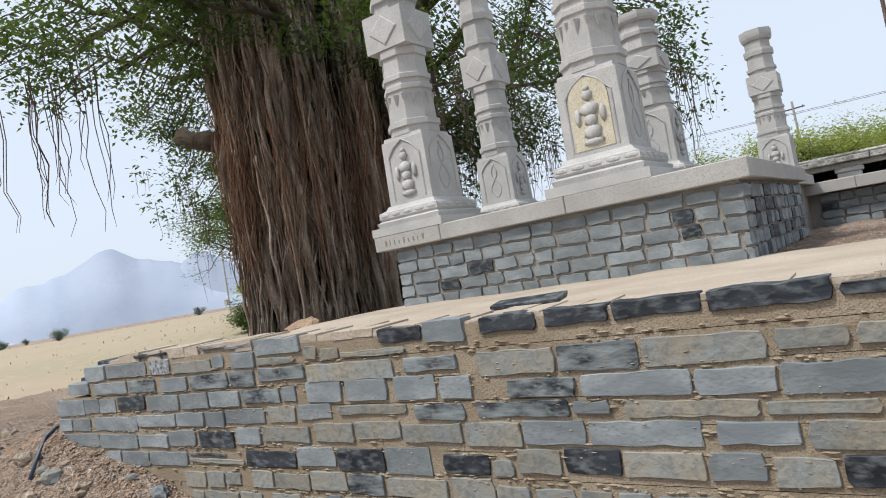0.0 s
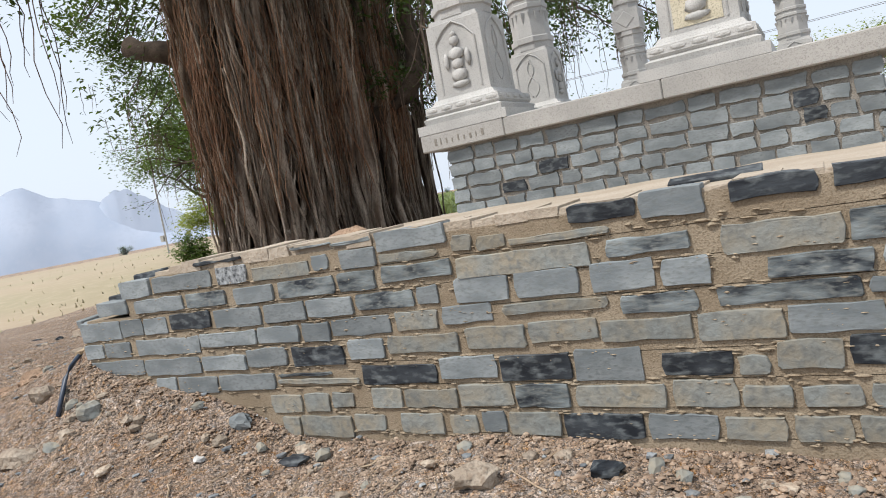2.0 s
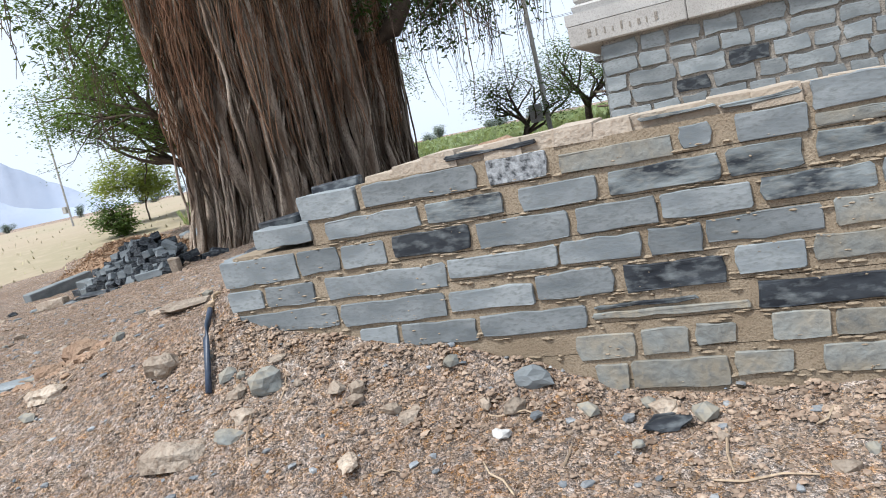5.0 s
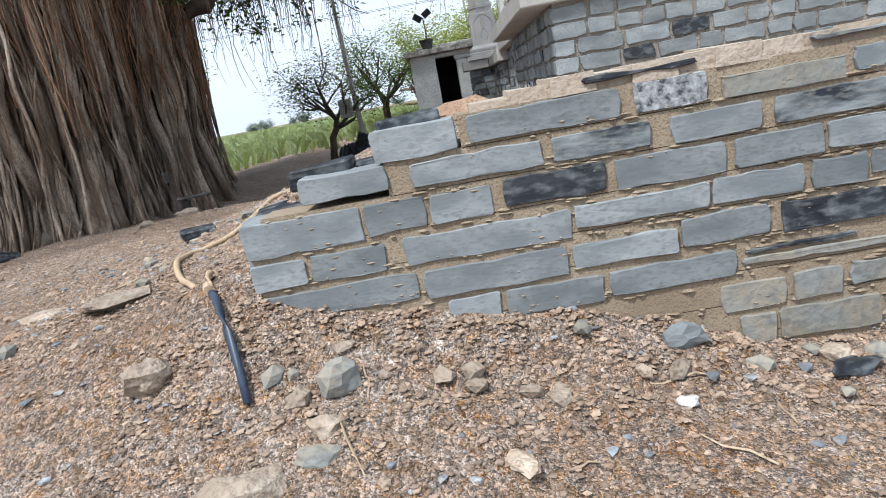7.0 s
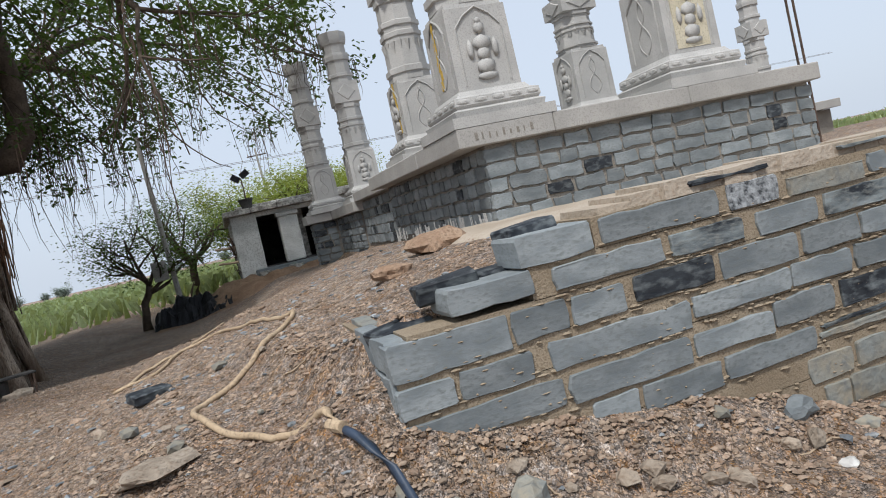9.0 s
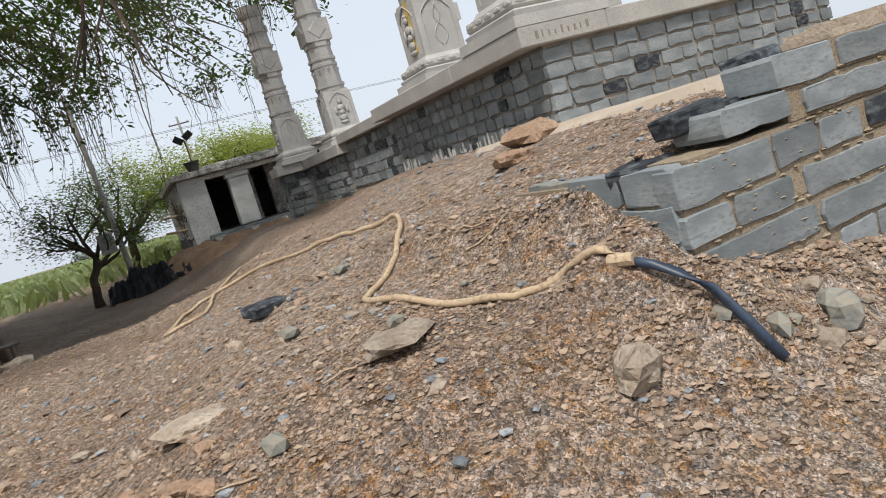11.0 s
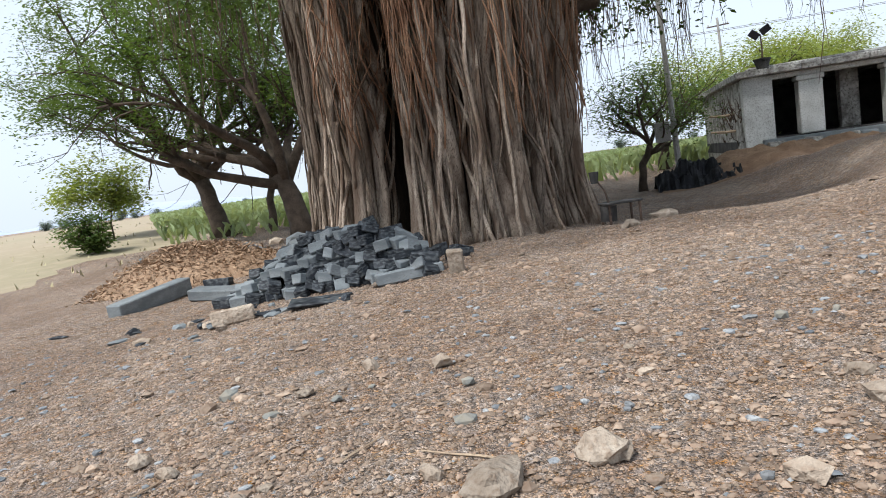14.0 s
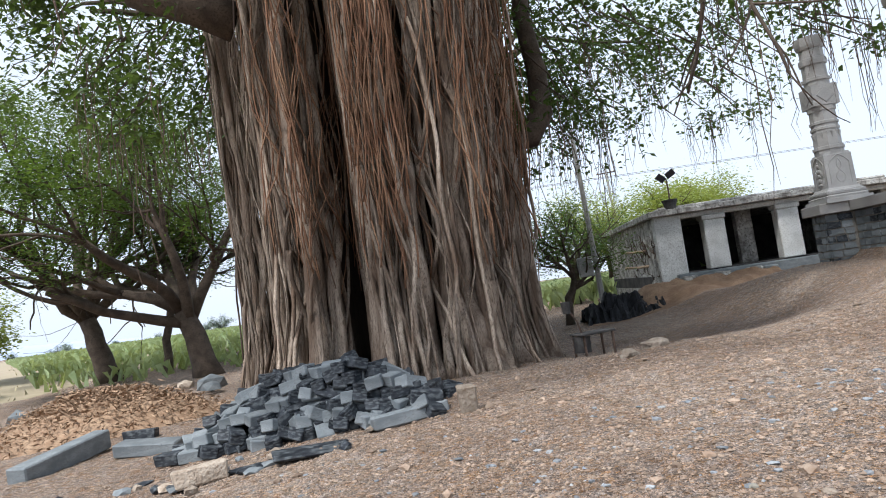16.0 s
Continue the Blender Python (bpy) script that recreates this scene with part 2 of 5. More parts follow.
def add_box(bm, x0, x1, y0, y1, z0, z1, bevel=0.0, jitter=0.0, rng=random):
    vs = []
    for x, y, z in ((x0, y0, z0), (x1, y0, z0), (x1, y1, z0), (x0, y1, z0), (x0, y0, z1), (x1, y0, z1), (x1, y1, z1), (x0, y1, z1)):
        vs.append(bm.verts.new((x + rng.uniform(-jitter, jitter), y + rng.uniform(-jitter, jitter), z + rng.uniform(-jitter, jitter))))
    fs = [bm.faces.new([vs[i] for i in q]) for q in ((0, 3, 2, 1), (4, 5, 6, 7), (0, 1, 5, 4), (1, 2, 6, 5), (2, 3, 7, 6), (3, 0, 4, 7))]
    if bevel:
        es = list({e for f in fs for e in f.edges})
        bmesh.ops.bevel(bm, geom=es, offset=bevel, segments=1, affect='EDGES')


def box(x0, x1, y0, y1, z0, z1, bevel=0.0, jitter=0.0, rng=random):
    bm = bmesh.new()
    add_box(bm, x0, x1, y0, y1, z0, z1, bevel, jitter, rng)
    return bm


def tube_data(pts, radii, sides, verts, faces, phase=0.0, flat=1.0):
    """Append a tube along pts to verts and faces."""
    base = len(verts)
    n = len(pts)
    for i, p in enumerate(pts):
        p = Vector(p)
        d = (Vector(pts[min(i + 1, n - 1)]) - Vector(pts[max(i - 1, 0)])).normalized()
        a = d.cross(Vector((0.31, 0.95, 0.05))) if abs(d.z) > 0.5 else d.cross(Vector((0, 0, 1)))
        a.normalize()
        b = d.cross(a)
        for k in range(sides):
            t = 2 * math.pi * k / sides + phase
            verts.append(p + a * (radii[i] * math.cos(t)) + b * (radii[i] * flat * math.sin(t)))
    for i in range(n - 1):
        for k in range(sides):
            k2 = (k + 1) % sides
            faces.append((base + i * sides + k, base + i * sides + k2, base + (i + 1) * sides + k2, base + (i + 1) * sides + k))
    faces.append(tuple(base + k for k in reversed(range(sides))))
    faces.append(tuple(base + (n - 1) * sides + k for k in range(sides)))


def lathe_square(bm, cx, cy, profile, sides=4, turn=45):
    """Stack of rings: (z, half width, sides, corner cut). Square rings have their flats along the axes."""
    prev = None
    for z, r in profile:
        ring = []
        for k in range(sides):
            a = radians(turn) + 2 * math.pi * k / sides
            rr = r / math.cos(math.pi / sides)
            ring.append(bm.verts.new((cx + rr * math.cos(a), cy + rr * math.sin(a), z)))
        if prev:
            for k in range(sides):
                bm.faces.new((prev[k], prev[(k + 1) % sides], ring[(k + 1) % sides], ring[k]))
        else:
            bm.faces.new(list(reversed(ring)))
        prev = ring
    bm.faces.new(prev)


def rock_bm(rng, sx, sy, sz, sub=2, rough=0.28):
    bm = bmesh.new()
    bmesh.ops.create_icosphere(bm, subdivisions=sub, radius=1.0)
    off = Vector((rng.uniform(-50, 50), rng.uniform(-50, 50), rng.uniform(-50, 50)))
    for v in bm.verts:
        p = v.co.copy()
        q = Vector([round(c * 2.2) / 2.2 for c in p]) * 0.45 + p * 0.55
        d = 1 + rough * noise.noise(p * 1.3 + off) * 2
        v.co = Vector((q.x * sx * d, q.y * sy * d, q.z * sz * d))
    return bm


def sm(a, b, v):
    t = min(1.0, max(0.0, (v - a) / (b - a)))
    return t * t * (3 - 2 * t)


# ---------------------------------------------------------------- ground
WALL_Y, WALL_X0, WALL_TOP = 4.75, -9.83, 1.61
TREE = (-18.99, 20.82)


def ground_z(x, y):
    """Height of the ground: a track rising past the wall's end to a terrace behind it."""
    road = 0.02 + 0.16 * sm(-10, -13.5, x) - 0.28 * sm(-16.5, -22, x) - 0.55 * sm(-22, -34, x) * (1 - 0.9 * sm(20, 32, y)) - 0.3 * sm(2.5, -4, y)
    rise = (0.32 * sm(3.4, 9.5, y)) * sm(-20.0, -11.0, x) + 0.30 * math.exp(-((x + 10.9) / 1.5) ** 2 - ((y - 7.4) / 2.2) ** 2) - 0.12 * sm(13, 20, y)
    base = road + rise
    front = sm(3.3, 4.75, y) * (1 - sm(4.9, 5.3, y)) * sm(-11.6, -9.9, x)
    base += front * (0.10 + 0.26 * math.exp(-((x + 9.4) / 1.0) ** 2) + 0.05 * math.sin(x * 2.1))
    base += 0.45 * math.exp(-((x + 10.9) / 1.4) ** 2 - ((y - 5.4) / 1.25) ** 2) + 0.24 * math.exp(-((x + 10.1) / 0.4) ** 2 - ((y - 5.0) / 0.4) ** 2)
    base += 0.2 * sm(4.35, 4.75, y) * (1 - sm(4.9, 5.3, y)) * sm(-10.3, -9.7, x) * (1 - sm(-8.2, -6.9, x))
    w = sm(-10.9, -9.6, x)
    y0, y1 = 3.9 + 0.93 * w, 8.6 - 3.5 * w
    up = sm(y0, y1, y) * sm(-12.9, -8.2, x) * (1 - 0.9 * sm(20.9, 23.5, y))
    z = base + (1.5 - 0.45 * sm(10.5, 15.5, y) * (1 - sm(-7.8, -7.0, x)) - base) * up
    z += 0.30 * sm(-12.2, -10.8, x) * sm(20, 24, y) * (1 - sm(28, 31, y)) * (1 - sm(-9.2, -7.5, x)) * 0.9
    z -= 0.40 * sm(12.8, 18.0, y) * sm(-9.2, -11.0, x) * sm(-16.5, -14.2, x) * (1 - sm(30, 36, y))
    far = sm(30, 60, math.hypot(x + 12, y - 8))
    z = z * (1 - far) + far * (0.55 if y > 0 else 0.0) + far * 0.6 * noise.noise((x * 0.01, y * 0.01, 0))
    return z


def ground_fine(x, y):
    z = ground_z(x, y)
    on_path = 1 - 0.5 * sm(4.5, 2.0, y)
    z += 0.05 * on_path * noise.noise((x * 1.1, y * 1.1, 3.0)) + 0.022 * noise.noise((x * 4.3, y * 4.3, 7.0)) + 0.012 * noise.noise((x * 11, y * 11, 1.0))
    m = sm(3.6, 4.6, y) * (1 - sm(4.72, 4.8, y)) * sm(-10.8, -9.8, x)
    z += m * 0.07 * noise.noise((x * 6, y * 6, 2.0))
    return z


def axis_steps(lo, hi, fine_lo, fine_hi, step):
    a = [fine_lo + step * i for i in range(int((fine_hi - fine_lo) / step) + 1)]
    s, v, left = step, fine_lo, []
    while v > lo:
        s *= 1.22
        v -= s
        left.append(v)
    s, v, right = step, a[-1], []
    while v < hi:
        s *= 1.22
        v += s
        right.append(v)
    return left[::-1] + a + right


gx = axis_steps(-3500, 3500, -24, 2.0, 0.105)
gy = axis_steps(-3500, 3500, 0.8, 13.5, 0.105)
gverts = [(x, y, ground_fine(x, y)) for y in gy for x in gx]
nx = len(gx)
gfaces = [(j * nx + i, j * nx + i + 1, (j + 1) * nx + i + 1, (j + 1) * nx + i) for j in range(len(gy) - 1) for i in range(nx - 1)]
ground = raw("ground", gverts, gfaces, M_ground, smooth=True)
tagged(ground, "bare gravelly red-brown earth with a sloping track", "ground", kind="structure")
del gverts, gfaces

# ---------------------------------------------------------------- hills and far land
def hill(cx, cy, width, height, seed, label):
    rng = random.Random(seed)
    verts, faces = [], []
    n, m = 60, 7
    for j in range(m):
        for i in range(n):
            u = i / (n - 1) * 2 - 1
            prof = max(0.0, 1 - abs(u) ** 1.1) * (0.9 + 0.22 * noise.noise((u * 3.1 + seed, seed * 1.7, 0)) + 0.06 * noise.noise((u * 13, seed, 2)))
            v = j / (m - 1)
            d = 1 - v
            ang = math.atan2(cy, cx)
            px, py = -math.sin(ang), math.cos(ang)
            out = (1 - v) * -0.5 * width * 0.5
            verts.append((cx + px * u * width + math.cos(ang) * out, cy + py * u * width + math.sin(ang) * out, height * prof * v ** 0.8 - 2))
    for j in range(m - 1):
        for i in range(n - 1):
            faces.append((j * n + i, j * n + i + 1, (j + 1) * n + i + 1, (j + 1) * n + i))
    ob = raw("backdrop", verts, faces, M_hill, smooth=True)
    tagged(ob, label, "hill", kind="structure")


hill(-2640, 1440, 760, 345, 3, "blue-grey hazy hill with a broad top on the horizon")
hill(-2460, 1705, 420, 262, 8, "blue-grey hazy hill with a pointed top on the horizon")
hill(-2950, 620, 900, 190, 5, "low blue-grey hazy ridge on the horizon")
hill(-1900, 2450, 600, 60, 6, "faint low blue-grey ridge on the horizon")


# ---------------------------------------------------------------- leaves
def leaf_quads(centres, rng, size, per, spread, droop=0.5):
    """Many small folded leaves round each centre."""
    verts, faces = [], []
    for c in centres:
        for _ in range(per):
            p = Vector(c) + Vector((rng.gauss(0, spread), rng.gauss(0, spread), rng.gauss(0, spread * 0.7)))
            a = rng.uniform(0, 2 * math.pi)
            d = Vector((math.cos(a), math.sin(a), -droop * rng.random() - 0.05)).normalized()
            s = d.cross(Vector((rng.uniform(-.6, .6), rng.uniform(-.6, .6), 1))).normalized()
            L = size * rng.uniform(0.6, 1.25)
            W = L * 0.27
            up = s.cross(d) * (W * 0.25)
            b = len(verts)
            verts += [p, p + d * L * 0.45 + s * W + up, p + d * L, p + d * L * 0.45 - s * W + up]
            faces += [(b, b + 1, b + 2), (b, b + 2, b + 3)]
    return verts, faces


def grow(rng, start, way, length, radius, depth, verts, faces, tips, bend=0.35, sides=6, split=(2, 3), lift=0.12, keep=0.74):
    """One limb, its forks and their forks; tips collects where leaves sit."""
    pts, rad = [Vector(start)], [radius]
    d = Vector(way).normalized()
    n = 5
    for i in range(n):
        d = (d + Vector((rng.gauss(0, bend), rng.gauss(0, bend), rng.gauss(0, bend) + lift)) * 0.5).normalized()
        pts.append(pts[-1] + d * (length / n))
        rad.append(radius * (1 - 0.5 * (i + 1) / n))
        if depth <= 1:
            tips.append(pts[-1].copy())
    tube_data(pts, rad, sides, verts, faces)
    if depth > 0:
        for _ in range(rng.randint(*split)):
            k = rng.randint(2, n)
            w = (d + Vector((rng.gauss(0, 0.7), rng.gauss(0, 0.7), rng.gauss(0, 0.5)))).normalized()
            grow(rng, pts[k], w, length * keep * rng.uniform(0.75, 1.15), rad[k] * 0.72, depth - 1, verts, faces, tips, bend, max(4, sides - 1), split, lift, keep)


def tree(name, x, y, height, lean, seed, leafmat, label, leaf=0.16, per=26, spread=0.5, trunk_r=0.3, limbs=5, depth=3, fork=0.33, category="tree", group="trees by the field", reach=0.75, clear=0.0):
    rng = random.Random(seed)
    z0 = ground_z(x, y)
    root = thing(name, label, category, group, m=pose(x, y, z0))
    tv, tf, tips = [], [], []
    h = height * fork
    pts = [Vector((0, 0, -0.3))]
    rad = [trunk_r * 1.5]
    for i in range(1, 6):
        u = i / 5
        pts.append(Vector((lean[0] * h * u ** 1.2 + rng.gauss(0, 0.05), lean[1] * h * u + rng.gauss(0, 0.05), h * u)))
        rad.append(trunk_r * (1.1 - 0.3 * u))
    tube_data(pts, rad, 9, tv, tf)
    for i in range(limbs):
        a = 2 * math.pi * (i + rng.random() * 0.6) / limbs
        way = Vector((math.cos(a) * 0.9 + lean[0], math.sin(a) * 0.9 + lean[1], rng.uniform(0.35, 1.3)))
        grow(rng, pts[rng.choice((4, 5, 5))], way, height * reach * rng.uniform(0.35, 0.55), trunk_r * 0.55, depth - 1, tv, tf, tips)
    raw("trunk", tv, tf, M_limb, root, smooth=True)
    tips = [t for t in tips if t.z > clear + 1.5 * rng.random() and noise.noise((t.x * 0.5 + seed, t.y * 0.5, t.z * 0.5)) > -0.22]
    lv, lf = leaf_quads(tips, rng, leaf, per, spread)
    raw("crown", lv, lf, leafmat, root)
    return root


# ---------------------------------------------------------------- banyan
HOLLOWS = ((-2.02, 0.10, 0.34), (-0.85, 0.12, 0.22), (-2.62, 0.12, 0.14), (0.0, 0.2, 0.14), (-1.2, 0.06, 0.13), (-1.62, 0.04, 0.12), (-0.5, 0.07, 0.15), (-1.42, 0.03, 0.10), (-1.04, 0.04, 0.12), (-2.3, 0.04, 0.12))


def banyan():
    rng = random.Random(21)
    cx, cy = TREE
    root = thing("banyan_tree", "huge banyan trunk wrapped in grey-brown aerial roots, spreading dark crown", "tree", m=pose(cx, cy, 0))
    ax, ay = 3.4, 6.7
    tc, ts = math.cos(0.313), math.sin(0.313)

    def foot(a, k=1.0):
        u, v = ax * k * math.cos(a), ay * k * math.sin(a)
        return u * tc - v * ts, u * ts + v * tc

    # core with flutes, its bark coloured near black as shade between the roots
    cv, cf = [], []
    rings, seg = 20, 72
    for j in range(rings):
        z = -0.4 + j * 0.75
        grow_up = 1.0 + 0.006 * max(0, z - 2.5) + 0.10 * math.exp(-z * 0.9)
        for i in range(seg):
            a = 2 * math.pi * i / seg
            dip = sum(d * math.exp(-((((a + math.pi) % (2 * math.pi)) - math.pi - c) / w) ** 2) for c, w, d in HOLLOWS)
            r = (0.76 - dip) * grow_up * (1 + 0.10 * noise.noise((math.cos(a) * 2.2, math.sin(a) * 2.2, z * 0.12)) + 0.08 * noise.noise((math.cos(a) * 6, math.sin(a) * 6, z * 0.2)))
            x, y = foot(a, r)
            cv.append((x, y, z))
    for j in range(rings - 1):
        for i in range(seg):
            i2 = (i + 1) % seg
            cf.append((j * seg + i, j * seg + i2, (j + 1) * seg + i2, (j + 1) * seg + i))
    raw("trunk", cv, cf, M_core_shade, root, smooth=True)

    def column(a, k, r, z0, z1, wander, vs, fs, sides=6, n=16, drift=0.0, flare=1.5):
        pts, rad = [], []
        s = rng.uniform(-90, 90)
        for i in range(n + 1):
            u = i / n
            z = z0 + (z1 - z0) * u
            aa = a + drift * u + wander * noise.noise((s, z * 0.55, 0.0))
            hollow = sum(d * math.exp(-((aa - c) / w) ** 2) for c, w, d in HOLLOWS)
            kk = (k - hollow) * (1 + 0.004 * max(0, z - 2.5)) + 0.045 * noise.noise((s, z * 0.7, 9.0)) + 0.09 * math.exp(-max(0, z) * 1.6)
            x, y = foot(aa, kk)
            pts.append((x, y, z))
            rad.append(r * (1 + 0.22 * noise.noise((s, z * 1.3, 4.0))) * (1 + (flare - 1) * math.exp(-max(0, z) * 2.2)))
        tube_data(pts, rad, sides, vs, fs, rng.uniform(0, 3), rng.uniform(0.65, 1.1))

    facing = [rng.gauss(-1.45, 0.8) for _ in range(125)] + [rng.uniform(-math.pi, math.pi) for _ in range(45)]
    for a in facing:
        if abs(a + 2.02) < 0.08:
            continue
        vs, fs = [], []
        fx, fy = foot(a)
        gz = ground_z(cx + fx, cy + fy)
        column(a, rng.uniform(0.86, 0.99), rng.choice((0.045, 0.055, 0.07, 0.09, 0.12, 0.16)), gz - 0.25, rng.uniform(11.0, 13.5), 0.05, vs, fs, 7, 24, rng.gauss(0, 0.04))
        raw("aerial_root", vs, fs, M_bark, root, smooth=True)
    vs, fs = [], []
    for _ in range(360):
        a = rng.gauss(-1.5, 1.1) if rng.random() < 0.75 else rng.uniform(-3.1, 3.1)
        if abs(a + 2.02) < 0.07:
            continue
        fx, fy = foot(a)
        gz = ground_z(cx + fx, cy + fy)
        z0 = gz - 0.1 if rng.random() < 0.7 else gz + rng.uniform(0.2, 3)
        column(a, rng.uniform(0.90, 1.04), rng.uniform(0.012, 0.045), z0, rng.uniform(6.0, 12.5), 0.08, vs, fs, 5, 20, rng.gauss(0, 0.07), 1.2)
    thin = raw("root_tangle", vs, fs, M_bark, root, smooth=True)
    tagged(thin, "tangle of thin grey-brown roots clinging to the trunk", kind="stuff")
    vs, fs = [], []
    for _ in range(330):
        a = rng.choice((-1.85, -1.7, -1.2, -0.75, -2.2, -0.3)) + rng.gauss(0, 0.12)
        column(a, rng.uniform(0.99, 1.07), rng.uniform(0.008, 0.018), rng.uniform(1.8, 4.6), rng.uniform(6.0, 9.0), 0.09, vs, fs, 4, 12, rng.gauss(0, 0.05), 1.0)
    reds = raw("root_fringe", vs, fs, M_red_root, root, smooth=True)
    tagged(reds, "reddish fine young roots hanging down the trunk", kind="stuff")

    # great limbs: angle, length, height at the trunk, rise
    tips = []
    limbs = ((-0.45, 8.0, 9.2, 0.3), (-1.0, 6.0, 9.4, 0.4), (0.1, 8.0, 8.6, 0.3), (0.7, 7.5, 7.5, 0.3), (-1.7, 4.0, 10.4, 0.6),
             (-2.3, 4.0, 10.6, 0.5), (-2.85, 4.8, 10.4, 0.4), (2.9, 4.8, 9.8, 0.4), (2.0, 7.0, 8.0, 0.35), (1.3, 7.0, 7.8, 0.35))
    for a, length, z, rise in limbs:
        x, y = foot(a, 0.7)
        lv, lf = [], []
        grow(rng, (x, y, z), (math.cos(a), math.sin(a), rise), length, 0.22, 3, lv, lf, tips, 0.2, 8, (3, 4), 0.06, 0.6)
        raw("limb", lv, lf, M_limb, root, smooth=True)
    # one curved limb low on the flank and a sawn stump
    lv, lf = [], []
    tube_data([(2.6, -1.8, 4.3), (3.5, -1.4, 4.7), (4.3, -1.05, 5.1), (4.7, -0.9, 5.7), (4.75, -0.8, 6.8), (4.6, -0.6, 8.4), (4.9, -0.3, 10.5)], [0.36, 0.33, 0.31, 0.29, 0.25, 0.22, 0.18], 9, lv, lf)
    raw("limb", lv, lf, M_limb, root, smooth=True)
    vs, fs = [], []
    tube_data([(-1.4, -4.6, 7.6), (-2.1, -4.9, 7.9), (-2.7, -5.1, 8.05), (-3.1, -5.2, 8.3), (-3.2, -5.25, 8.35)], [0.42, 0.36, 0.30, 0.36, 0.24], 10, vs, fs)
    raw("sawn_limb", vs, fs, M_limb, root, smooth=True)["label"] = "sawn-off stump of a limb"
    # crown: sprays of leaves on twigs, lowest and thickest on the side towards the plinth
    keep = [t for t in tips if t.z > 6.2]
    tv, tf = [], []
    sprays = []
    for _ in range(980):
        a = rng.uniform(-math.pi, math.pi)
        east = max(0.0, math.cos(a - 0.25))
        R = 9.2 + 4.5 * east ** 2 - 1.6 * max(0.0, -math.sin(a))
        r = R * rng.random() ** 0.55
        if r < 2.4:
            continue
        x, y = r * math.cos(a), r * math.sin(a)
        zb = 7.7 + 2.0 * max(0.0, -math.sin(a)) * (r < 9) - 0.8 * east * (math.sin(a) > -0.55) + 1.3 * noise.noise((x * 0.33, y * 0.33, 2.0)) + 0.5 * noise.noise((x * 1.1, y * 1.1, 5.0)) - 0.10 * max(0, r - 6)
        sprays.append(Vector((x, y, zb + 3.2 * rng.random() ** 1.7)))
    for _ in range(34):
        a = rng.gauss(0.1, 0.45)
        r = rng.uniform(3.2, 5.6)
        x, y = r * math.cos(a), r * 1.15 * math.sin(a)
        if noise.noise((x * 0.5, y * 0.5, 8.0)) < -0.12:
            continue
        sprays.append(Vector((x, y, rng.uniform(5.0, 7.4))))
    for _ in range(20):
        a = rng.gauss(-2.5, 0.2)
        r = rng.uniform(3.6, 6.0)
        sprays.append(Vector((r * math.cos(a), r * 1.6 * math.sin(a), rng.uniform(5.2, 8.4))))
    for _ in range(105):
        wx, wy = rng.uniform(-15.6, -11.2), rng.uniform(21.0, 26.0)
        if noise.noise((wx * 0.6, wy * 0.6, 3.0)) < -0.2:
            continue
        sprays.append(Vector((wx - cx, wy - cy, rng.uniform(4.7, 9.6))))
    for _ in range(100):
        sprays.append(Vector((rng.uniform(-22.5, -16.0) - cx, rng.uniform(7.0, 12.0) - cy, rng.uniform(8.7, 10.6))))
    # extra high leaf layer, added above the view to shade the trunk
    for _ in range(170):
        a, r = rng.uniform(-math.pi, math.pi), 8.5 * rng.random() ** 0.6
        sprays.append(Vector((r * math.cos(a), 1.1 * r * math.sin(a), rng.uniform(11.5, 13.5))))
    good = []
    for p in sprays:
        wx, wy = p.x + cx, p.y + cy
        if wx > -9.2 and wy < 13.5 and p.z < 6.8:
            continue
        if wy < 11.5 and p.z < 6.4:
            continue
        good.append(p)
    for p in good[::2]:
        up = Vector((-p.x * 0.12, -p.y * 0.12, rng.uniform(0.6, 1.5)))
        m = p + up * 0.5 + Vector((rng.gauss(0, .12), rng.gauss(0, .12), 0))
        tube_data([p + up, m, p, p - Vector((rng.gauss(0, .15), rng.gauss(0, .15), .3))], [0.028, 0.02, 0.012, 0.006], 4, tv, tf)
    raw("twig_mass", tv, tf, M_limb, root)["kind"] = "stuff"
    keep = keep[::2][:500] + good
    v1, f1 = leaf_quads(keep, rng, 0.20, 36, 0.34, 0.9)
    raw("crown", v1, f1, M_leaf, root)
    # hanging root strings
    hv, hf = [], []
    hang = [t for t in keep if t.z < 7.6]
    rng.shuffle(hang)
    for t in hang[:210]:
        bunch = rng.choice((1, 1, 3, 6))
        L = rng.uniform(0.7, 2.6) if rng.random() < 0.8 else rng.uniform(2.5, 4.2)
        for _ in range(bunch):
            p = t + Vector((rng.gauss(0, 0.12), rng.gauss(0, 0.12), 0))
            floor_z = 4.1 if p.x + cx > -9.6 else (2.0 if abs(p.x) > 3.4 else 4.6)
            ll = min(L * rng.uniform(0.6, 1.1), p.z - floor_z)
            if ll < 0.4:
                continue
            s = rng.uniform(-50, 50)
            pts = [(p.x + 0.16 * u * noise.noise((s, u * 3, 0)) * ll, p.y + 0.16 * u * noise.noise((s, u * 3, 5)) * ll, p.z - ll * u) for u in (0, .2, .4, .6, .8, 1)]
            r = rng.uniform(0.006, 0.016)
            tube_data(pts, [r, r * .9, r * .85, r * .8, r * .6, r * .3], 3, hv, hf)
